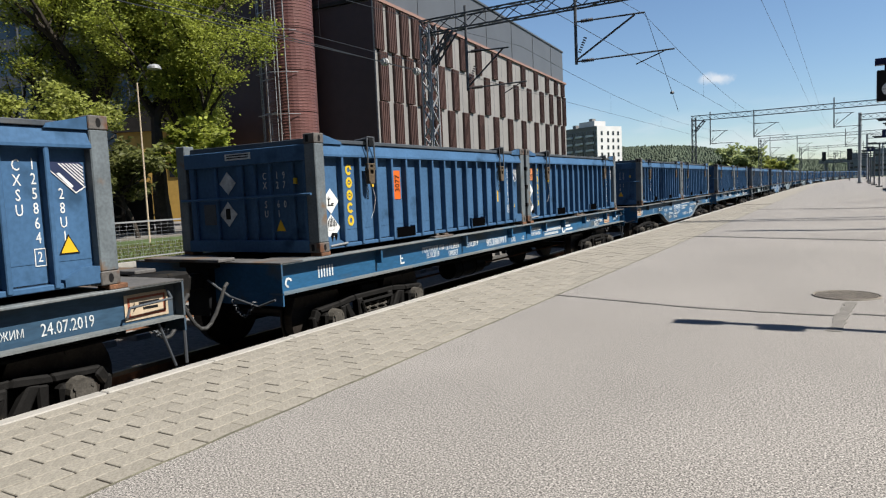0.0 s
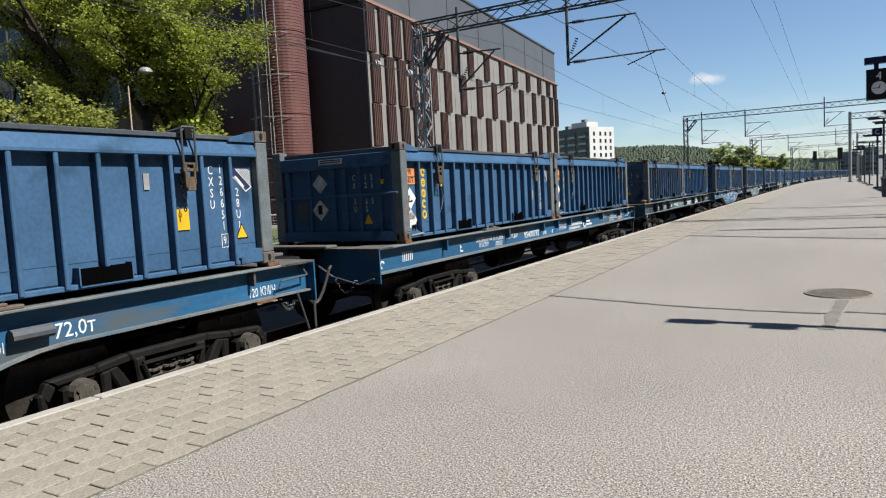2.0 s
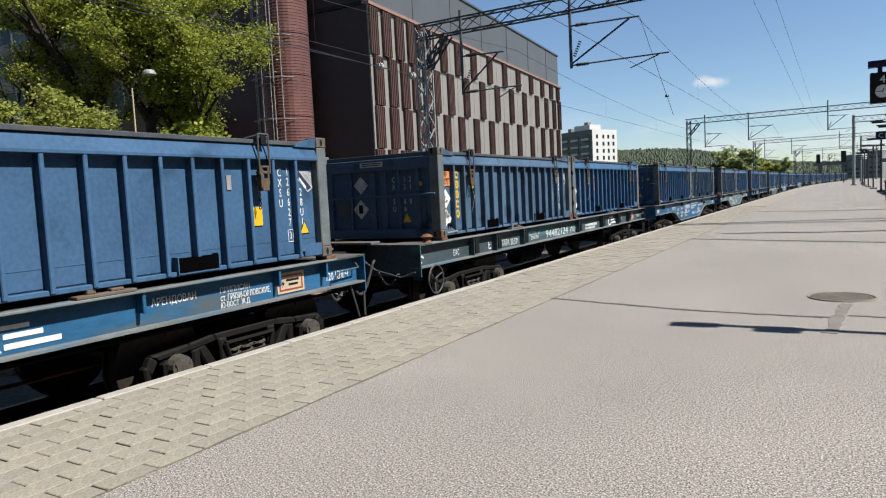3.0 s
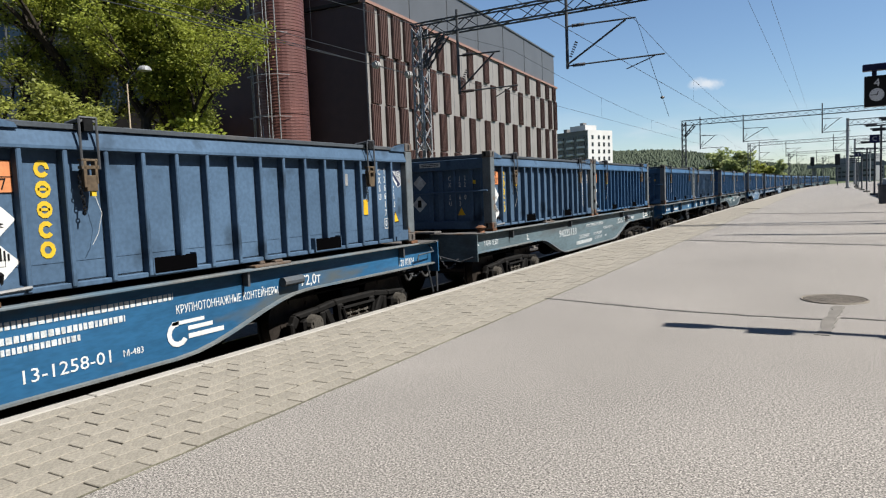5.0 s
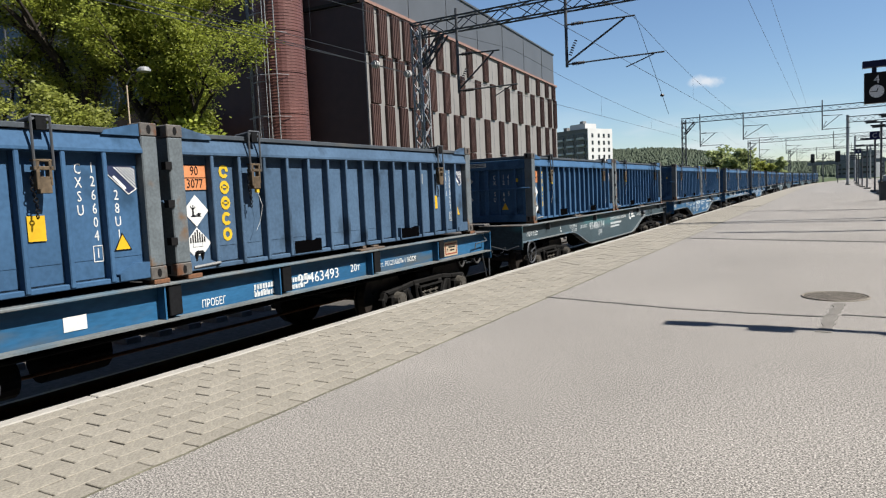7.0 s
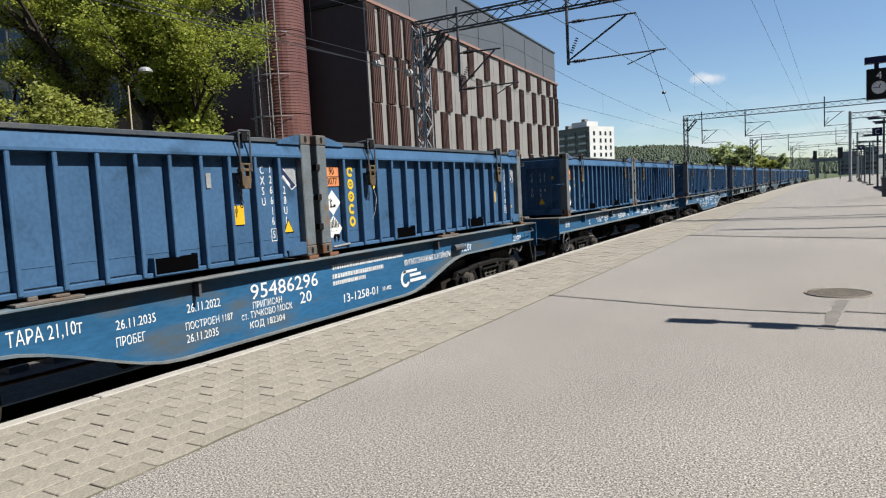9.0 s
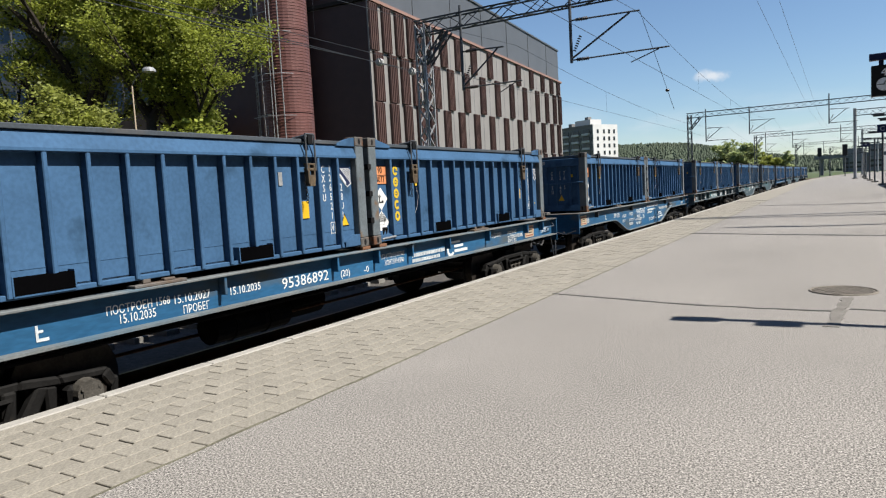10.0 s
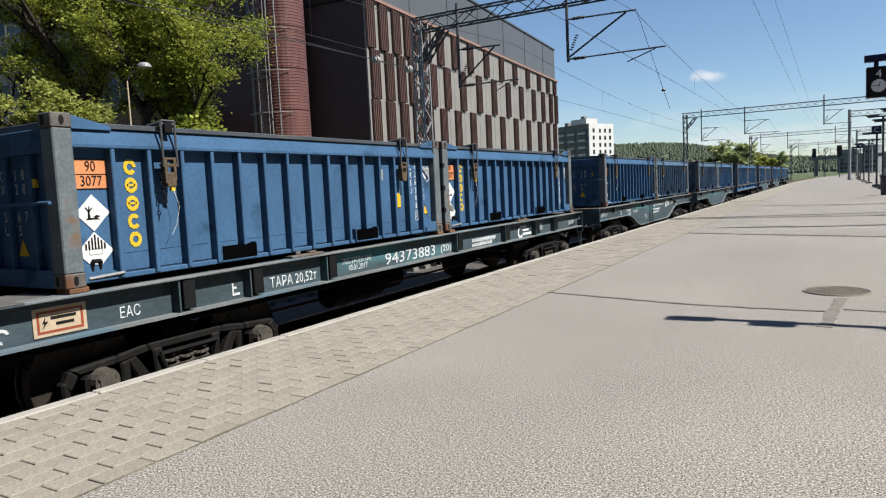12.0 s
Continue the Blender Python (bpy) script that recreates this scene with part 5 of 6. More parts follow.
def overhead():
    for i, y in enumerate((20, 79.5, 140, 200, 262)):
        cants = [(-2.07, 1, 6.0, 0.4, 3.55), (-6.7, 1, 5.55, 0.6, 2.6)]
        if i:
            cants.append((5.74, 1, 6.4, 0.9, 2.6))
        portal(y, z=8.25 if i == 0 else 8.6, cants=cants)
    # second row of portals to the right starts from a pole on the platform
    for y in (104, 165, 225):
        p = thing("catenary_portal", "slim steel pole with a lattice beam over farther tracks", "catenary portal", "portals over the tracks", at=on_track(y))
        part("mast", Shape().rod((8.4, 0, 0.0), (8.4, 0, 9.5), 0.2, 10), GALV, p, "round grey pole standing on the platform")
        part("beam", lattice(Shape(), (8.4, 0, 8.9), (30, 0, 8.9), (0.4, 0.75), 26, 0.03, 0.05), GALV_D, p)
        part("mast", Shape().rod((30, 0, -0.9), (30, 0, 9.3), 0.2, 8), GALV, p)
        part("foot", Shape().rod((8.4, 0, 0.0), (8.4, 0, 0.12), 0.34, 10), CONCRETE, p)
    ys = [-40, 20, 79.5, 140, 200, 262]

    def run(name, pts, r, label, parts=1):
        s = Shape().tube(pts, r, 4)
        return tagged(part(name, s, WIRE), label, "overhead wire", "overhead wires")

    for x in (0.45, -4.3):
        zc, zm = (5.62, 7.32) if x > 0 else (5.2, 6.9)
        contact, mess = [], []
        for a, b in zip(ys, ys[1:]):
            for i in range(11):
                u = i / 10
                q = on_track(a + (b - a) * u, x)
                contact.append((q.translation.x, q.translation.y, zc))
                mess.append((q.translation.x, q.translation.y, zm - 1.0 * 4 * u * (1 - u)))
        c = thing("overhead_wire", "thin catenary wire with droppers above the track", "overhead wire", "overhead wires")
        part("contact_wire", Shape().tube(contact, 0.008, 4), WIRE, c)
        part("messenger_wire", Shape().tube(mess, 0.008, 4), WIRE, c)
        s = Shape()
        for i, (a, b) in enumerate(zip(contact, mess)):
            if i % 11 in (2, 4, 6, 8):
                s.rod(a, b, 0.004, 4)
        part("droppers", s, WIRE, c)
    for x, z in ((4.0, 7.7), (4.75, 7.5)):
        run("feeder_wire", [(on_track(y, x).translation.x, on_track(y, x).translation.y, z) for y in (-40, 20, 79.5, 140, 200)], 0.007, "thin feeder wire above the platform")
    # anchored wires with white insulators at the first mast
    for i, (dx, z) in enumerate(((-0.35, 6.55), (0.05, 6.35))):
        w = thing("anchor_wire", "anchored wire with a white insulator at the mast", "overhead wire", "overhead wires")
        xw = -8.6 + dx
        part("wire", Shape().tube([(xw, 20, z), (xw - 0.1, 0, z - 0.1 + i * 0.35), (xw - 0.2, -30, z + 0.2)], 0.014, 4), WIRE, w)
        s = Shape()
        y0 = 17.2 + i * 1.7
        for j in range(4):
            s.rod((xw, y0 + j * 0.09, z), (xw, y0 + j * 0.09 + 0.05, z), 0.15 if j in (1, 2) else 0.1, 12)
        part("insulator", s, INSUL_W, w, "white porcelain insulator")
        s = Shape()
        for j in range(5):
            s.rod((xw - 0.12, 3.5 + j * 0.13, z - 0.05), (xw - 0.12, 3.58 + j * 0.13, z - 0.05), 0.09, 8, 0.06)
        part("insulator", s, INSUL, w)
    # pull-off wire with weight balls
    w = thing("cross_wire", "slanting cross wire with a round dark weight", "overhead wire", "overhead wires")
    a, b = Vector((0.5, 20, 7.35)), Vector((1.28, 21.52, 3.95))
    part("wire", Shape().rod(a, b, 0.01, 4), WIRE, w)
    ball = Shape().ring(a.lerp(b, 0.8), "z", 0.03, 0.05, 10, 6)
    part("weight", ball, INSUL, w)


# ---- brown building with staggered louvre panels ----
def brown_building():
    b = thing("brown_building", "large brown metal-clad building with staggered louvre panels", "building", at=pose(-25.4, 39.8, 0, 0, 0, 4.6))
    LN, DEPTH = 55.4, 30.0
    part("wall", B(-DEPTH, 0, 0, LN, -0.94, 16.7), FACADE, b, "grey panelled facade")
    # end wall takes the darkened brown, shade included in its colour
    part("end_wall", B(-DEPTH, -0.02, -0.12, 0, -0.94, 16.6), CORTEN_SHADED, b, "brown metal end wall, its shade put into a darker brown")
    part("corner_trim", B(-0.02, 0.10, -0.12, 0.12, -0.94, 16.7), FACADE, b)
    part("cornice", B(-0.3, 0.22, -0.14, LN + 0.1, 16.7, 16.95), CORNICE, b, "thin copper-pink cornice strip")
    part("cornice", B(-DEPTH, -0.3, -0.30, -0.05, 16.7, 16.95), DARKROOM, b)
    par = part("parapet", B(-DEPTH, -0.25, 0.2, LN, 16.95, 21.5), PARAPET, b, "grey sheet metal parapet")
    part("parapet_cap", B(-DEPTH - 0.1, -0.12, 0.1, LN + 0.12, 21.5, 21.7), GALV_D, b)
    for i in range(1, 7):
        part("parapet_joint", B(-0.25, -0.21, i * 8.2, i * 8.2 + 0.09, 16.95, 21.5), GALV_D, par)
    part("end_parapet", B(-DEPTH, -0.3, -0.05, 0.2, 16.95, 21.5), CORTEN_SHADED, b)
    # staggered upright louvre panels: places along the front, row by row, closer together towards both ends
    rows = [[-0.1, 2.0, 4.2, 6.3, 8.2, 10.1, 13.0, 16.4, 20.5, 25.2, 30.1, 35.0, 40.2, 45.2, 49.5, 53.0],
            [0.4, 2.7, 4.8, 6.9, 9.0, 11.1, 14.3, 18.2, 22.7, 27.3, 32.2, 37.2, 42.5, 46.9, 50.8, 53.6],
            [0.2, 2.6, 5.0, 7.4, 10.0, 13.1, 16.6, 20.6, 25.1, 29.8, 34.7, 39.9, 44.8, 49.0, 52.6]]
    edges = [(16.62, 0.0), (12.85, 0.034), (8.85, 0.029), (5.40, 0.012), (1.9, 0.0), (-0.9, 0.0)]
    for row in range(5):
        (ta, tb), (la, lb) = edges[row], edges[row + 1]
        for y in rows[row % 3]:
            w = 1.25
            z1, z0 = ta + tb * y - 0.04, la + lb * y + 0.04
            p = part("louvre_panel", B(0.0, 0.22, y, y + w, z0, z1), CORTEN_P, b, bevel=0.02)
            if row > 3:
                continue
            s = Shape()
            for e in (0.02, 0.30, 0.60, 0.90, 1.17):
                s.box(0.22, 0.28, y + e, y + e + 0.06, z0 + 0.04, z1 - 0.04)
            part("louvre_slats", s, CORTEN_P, p)
            s = Shape()
            for k in range(6):
                zz = z0 + 0.3 + (z1 - z0 - 0.6) * k / 5
                s.box(0.10, 0.16, y + w, y + w + 0.12, zz - 0.04, zz + 0.04)
            part("louvre_brackets", s, GALV_D, p)
            q = next((k for k in rows[row % 3] if k > y), LN) - y - w
            if q > 1.9:
                part("panel_joint", B(0.0, 0.012, y + w + q / 2, y + w + q / 2 + 0.05, z0, z1), PARAPET, b)
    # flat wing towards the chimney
    part("wing_wall", B(-9.5, -5.6, -1.6, -0.2, -0.94, 30), CORTEN_SHADED, b, "plain brown wing beside the chimney")


def chimney():
    c = thing("chimney_tower", "round brown chimney tower clad in ribbed perforated metal", "chimney", at=pose(-24.48, 29.01, 0))
    n = 32
    for i in range(12):
        z0 = -0.9 + i * 2.6
        s = Shape()
        s.prism([(1.62 * math.cos(2 * math.pi * k / n), 1.62 * math.sin(2 * math.pi * k / n)) for k in range(n)], "z", z0, z0 + 2.54)
        part("cladding_ring", s, CHIMNEY, c)
        s = Shape()
        for j in range(13):
            s.ring((0, 0, z0 + 0.1 + j * 0.19), "z", 1.62, 0.022, n, 4)
        part("cladding_ribs", s, CHIMNEY, c)
        s = Shape()
        s.prism([(1.58 * math.cos(2 * math.pi * k / n), 1.58 * math.sin(2 * math.pi * k / n)) for k in range(n)], "z", z0 + 2.54, z0 + 2.6)
        part("band_gap", s, BLACK, c)
    lad = Shape()
    for px, py in ((1.05, -1.55), (0.55, -1.75), (-0.9, -1.7), (-1.3, -1.45)):
        lad.rod((px, py, -0.9), (px, py, 30), 0.035, 5)
    for i in range(100):
        z = -0.6 + i * 0.3
        lad.rod((-0.9, -1.7, z), (-1.3, -1.45, z), 0.018, 4)
    part("ladder", lad, GALV, c, "grey steel ladder on the tower")
    for i in range(11):
        z = 1.5 + i * 2.6
        s = Shape().tube([(-1.5, -1.1, z), (-1.2, -1.9, z), (0.2, -2.1, z), (1.1, -1.6, z), (1.45, -0.9, z)], 0.025, 4)
        part("guard_rail", s, GALV, c)
    cage = Shape()
    for k in range(4):
        a = -2.4 + k * 0.35
        cage.rod((1.95 * math.cos(a), 1.95 * math.sin(a), -0.9), (1.95 * math.cos(a), 1.95 * math.sin(a), 30), 0.025, 4)
    for i in range(14):
        z = 0.5 + i * 2.1
        cage.tube([(1.95 * math.cos(-2.4 + k * 0.35), 1.95 * math.sin(-2.4 + k * 0.35), z) for k in range(4)], 0.025, 4)
    part("ladder_cage", cage, GALV, c)
    for i in (2, 4, 6, 8):
        z = 0.3 + i * 2.6
        s = Shape()
        for j in range(5):
            s.rod((-0.4 + 0.2 * j, -1.56, z), (-0.4 + 0.2 * j, -1.56, z + 0.7), 0.03, 4)
        s.rod((-0.5, -1.56, z), (0.5, -1.56, z), 0.03, 4)
        part("bracket", s, GALV, c)


def far_buildings():
    g = thing("glass_building", "dark blue glass office building behind the trees", "building", at=pose(-58.33, 32.70, 0, 0, 0, 20))
    part("body", B(-14, 12, 0, 14, -0.94, 22), GLASS_B, g)
    for i in range(7):
        part("spandrel", B(-14, 12, -0.15, 0, i * 3.4 - 0.5, i * 3.4 + 0.6), PARAPET, g)
    for i in range(10):
        part("mullion", B(-14 + i * 2.8, -13.9 + i * 2.8, -0.2, 0, -0.9, 22), GALV_D, g)
    o = thing("ochre_house", "small ochre rendered house behind the trees", "building", at=pose(-43.06, 32.25, 0, 0, 0, 25))
    part("wall", B(-3.2, 3.2, 0, 8, -0.94, 7.5), mat("ochre_render", (0.36, 0.22, 0.05), 0.85, var=0.1), o)
    part("roof", Shape().prism([(-3.6, 7.5), (3.6, 7.5), (0, 10)], "y", -0.3, 8.3), DARKROOM, o)
    for x in (-1.8, 1.2):
        part("window", B(x, x + 1, -0.06, 0, 3.6, 5.2), GLASS_D, o)
    # apartment block: balcony front greyed to hold its shade, sunlit side white
    a = thing("apartment_building", "pale apartment block, white side and a front greyed to paint its shade", "building", at=pose(-83.84, 281.10, 0, 0, 0, -25))
    H = 26.0
    grey = part("grey_front", B(-19, 0, 0, 15, -0.94, H), CONC_G, a, "balcony front with its shade put into a darker grey")
    white = part("white_side", B(0, 0.35, -0.2, 15.3, -0.94, H + 0.4), CONC_W, a, "white rendered side wall")
    part("roof_slab", B(-19.3, 0, -0.3, 15.3, H, H + 0.4), CONC_G, a)
    part("roof_box", B(-13, -4, 3, 10, H + 0.4, H + 3.0), CONC_W, a)
    part("roof_box", B(-17, -15, 3, 8, H + 0.4, H + 2.2), CONC_G, a)
    part("roof_box", B(-8, -6, 4, 6, H + 3.0, H + 4.2), CONC_G, a)
    for i in range(8):
        z = 1.2 + i * 3.05
        for x in (-17.8, -11.6, -5.4):
            part("window", B(x, x + 3.6, -0.25, 0, z, z + 1.9), GLASS_D, grey)
            part("balcony", B(x - 0.2, x + 3.8, -1.1, -0.25, z - 0.6, z + 0.25), CONC_W, grey)
            part("window", B(x + 4.3, x + 5.2, -0.05, 0, z, z + 1.7), GLASS_D, grey)
        for y in (2.0, 6.0, 9.2, 12.4):
            part("window", B(0.35, 0.42, y, y + 1.2, z, z + 1.7), GLASS_D, white)
    rnd = random.Random(12)
    for i in range(14):
        x, y = 60 - i * 8 + rnd.uniform(-5, 5), 560 + rnd.uniform(-60, 120)
        h = rnd.uniform(9, 20)
        w = rnd.uniform(8, 16)
        d = thing("city_block", "distant flat-roofed grey town block", "building", "distant town blocks", at=pose(x + 60, y, 0, 0, 0, rnd.uniform(-20, 20)))
        # most blocks take the grey with haze mixed in
        part("body", B(-w / 2, w / 2, 0, 14, -0.94, h), rnd.choice((CONC_G, HAZE, HAZE)), d)
        for k in range(int(h / 3.2) - 1):
            part("window_band", B(-w / 2 + 0.8, w / 2 - 0.8, -0.1, 0, 2 + k * 3.2, 3.4 + k * 3.2), GLASS_D, d)
    # footbridge and blocks, haze mixed into their grey, close the view along the line
    f = thing("footbridge", "enclosed footbridge far along the tracks, haze painted into its grey", "bridge", at=on_track(345))
    part("deck", B(-30, 40, -2, 2, 6.4, 7.9), HAZE, f)
    for x in (-28, -10, 12, 36):
        part("pier", B(x, x + 1.2, -0.6, 0.6, -0.94, 6.5), CONC_G, f)
    part("lift_tower", B(14, 19, -3, 3, -0.94, 11), HAZE, f)


# ---- trees ----
def tree(name, label, x, y, z0, height, spread, leafmat, seed, leaves=9000, leaf=0.22, trunk_r=0.3, low=0.25, group="trees beside the tracks", clump=1.0):
    rnd = random.Random(seed)
    t = thing(name, label, "tree", group, at=pose(x, y, z0))
    wood = Shape()
    tips = []

    def limb(p, d, length, r, depth):
        pts = [p]
        n = 4
        for i in range(n):
            d = (d + Vector((rnd.uniform(-0.25, 0.25), rnd.uniform(-0.25, 0.25), rnd.uniform(-0.12, 0.18)))).normalized()
            pts.append(pts[-1] + d * length / n)
        for i, (a, b) in enumerate(zip(pts, pts[1:])):
            wood.rod(a, b, r * (1 - 0.16 * i), 7 if depth < 2 else 4, r * (1 - 0.16 * (i + 1)))
        if depth >= 3:
            tips.extend(pts[2:])
            return
        if depth == 2:
            tips.append(pts[-1])
        for _ in range((5, 4, 4)[depth] if depth else 7):
            i = rnd.randint(1 if depth else 2, n)
            a = rnd.uniform(0, 2 * math.pi)
            out = Vector((math.cos(a) * spread / height * 1.7, math.sin(a) * spread / height * 1.7, rnd.uniform(0.05, 0.8)))
            limb(pts[i], (d * 0.45 + out).normalized(), length * rnd.uniform(0.5, 0.72), r * 0.52, depth + 1)

    limb(Vector((0, 0, 0)), Vector((0, 0, 1)), height * 0.5, trunk_r, 0)
    part("trunk", wood, BARK, t, "dark forked trunk and limbs")
    crown = Shape()
    per = max(1, leaves // max(1, len(tips)))
    vs, fs = [], []
    for tip in tips:
        rad = rnd.uniform(0.35, 1.0) * clump * height / 14
        for _ in range(per):
            o = Vector((rnd.gauss(0, 1), rnd.gauss(0, 1), rnd.gauss(0, 0.55))) * rad * 0.62 + tip
            if o.z < height * low:
                continue
            u = Vector((rnd.uniform(-1, 1), rnd.uniform(-1, 1), rnd.uniform(-0.5, 0.5))).normalized()
            w = u.orthogonal().normalized()
            w = Matrix.Rotation(rnd.uniform(0, 6.28), 3, u) @ w
            k = leaf * rnd.uniform(0.6, 1.3)
            i = len(vs)
            vs += [o - u * k, o + w * k * 0.55, o + u * k, o - w * k * 0.55]
            fs.append((i, i + 1, i + 2, i + 3))
    me = bpy.data.meshes.new("crown")
    me.from_pydata([tuple(v) for v in vs], [], fs)
    me.materials.append(leafmat)
    ob = part("crown", me, leafmat, t, "uneven crown of small spring leaves")
    tagged(ob, kind="stuff")
    return t


def greenery():
    tree("oak_tree", "tall oak with yellow-green spring leaves behind the fence", -22.91, 17.44, -0.3, 17, 6.5, LEAF_A, 3, 90000, 0.078, 0.46, 0.16, clump=0.78)
    tree("oak_tree", "tall oak with yellow-green spring leaves behind the fence", -23.81, 21.10, -0.3, 15, 4.0, LEAF_A, 11, 56000, 0.078, 0.36, 0.16, clump=0.8)
    tree("oak_tree", "wide oak with dark limbs and yellow-green spring leaves", -30.00, 17.73, -0.3, 18, 6.5, LEAF_A, 8, 42000, 0.082, 0.55, 0.2, clump=0.7)
    tree("oak_tree", "wide oak with dark limbs and yellow-green spring leaves", -33.12, 14.12, -0.3, 18, 6.5, LEAF_A, 21, 9000, 0.09, 0.50, 0.2, clump=0.7)
    tree("maple_tree", "low maple with fresh light green leaves", -19.79, 9.43, -0.3, 7.4, 3.6, LEAF_B, 5, 26000, 0.09, 0.16, 0.66)
    tree("shrub", "tall grey-green shrub behind the fence", -20.20, 10.75, -0.3, 5.0, 3.2, LEAF_C, 6, 9000, 0.12, 0.12, 0.1)
    tree("shrub", "tall grey-green shrub behind the fence", -21.22, 14.69, -0.3, 6.0, 3.4, LEAF_C, 7, 9000, 0.13, 0.12, 0.1)
    tree("shrub", "tall grey-green shrub behind the fence", -21.15, 18.05, -0.3, 6.0, 3.2, LEAF_A, 17, 9000, 0.14, 0.12, 0.08)
    for i, (x, y, h, m) in enumerate(((-10.95, 144.01, 10.0, LEAF_D), (-9.24, 154.25, 9, LEAF_D), (-6.61, 162.52, 7.5, LEAF_B), (-16.89, 143.19, 6, LEAF_D), (-14.22, 143.59, 6.5, LEAF_C), (-4.78, 174.68, 7, LEAF_D), (-24.22, 152.05, 7, LEAF_C))):
        tree("roadside_tree", "rounded light green tree beside the far tracks", x, y, -0.9, h, h * 0.5, m, 30 + i, 5000, 0.30, 0.18, 0.05, "trees beside the far tracks")
    # wooded ridge on the horizon: many small pointed crowns on a long hill
    def rise(x):
        return 0.40 + 1.12 / (1 + math.exp((x + 105) / 45)) + 0.03 * math.sin(x * 0.03)

    rnd = random.Random(2)
    s = Shape()
    vs, fs = [], []
    n = 90
    for j in range(4):
        for i in range(n + 1):
            x = -700 + i * 20
            y = 760 + j * 70
            vs.append((x, y, (-0.9, 22, 34, 20)[j] * rise(x) if j else -0.95))
    for j in range(3):
        for i in range(n):
            a = j * (n + 1) + i
            fs.append((a, a + 1, a + n + 2, a + n + 1))
    hill = tagged(part("backdrop_hill", s.add(vs, fs), CONIFER), "long wooded ridge on the horizon", "hill", kind="structure")
    s = Shape()
    for i in range(17000):
        x = rnd.uniform(-420, 420)
        u = rnd.uniform(0.1, 1.95)
        y = 760 + 70 * u
        hz = (22 * u if u < 1 else 22 + 12 * (u - 1)) * rise(x)
        h = rnd.uniform(1.0, 3.4)
        r = rnd.uniform(1.2, 2.2)
        s.rod((x, y, hz - 3), (x, y, hz + h * 0.4), r, 6, r * 0.9)
        s.rod((x, y, hz + h * 0.4), (x, y, hz + h), r * 0.9, 6, r * rnd.uniform(0.1, 0.5))
    tagged(part("forest", s, CONIFER), "dark mixed forest on the distant ridge", "forest", kind="stuff")
    # grass blades on the near bank, seen through the gaps between the wagons
    s = Shape()
    vs, fs = [], []
    for i in range(9000):
        x, y = rnd.uniform(-17, -8.9), rnd.uniform(-4, 16)
        h = rnd.uniform(0.05, 0.16)
        a = rnd.uniform(0, 6.28)
        w = 0.02
        k = len(vs)
        vs += [(x - w * math.cos(a), y - w * math.sin(a), -0.16), (x + w * math.cos(a), y + w * math.sin(a), -0.16), (x + rnd.uniform(-0.05, 0.05), y + rnd.uniform(-0.05, 0.05), -0.14 + h)]
        fs.append((k, k + 1, k + 2))
    tagged(part("grass_blades", s.add(vs, fs), LEAF_C), "short rough grass blades on the bank", "grass", kind="stuff")


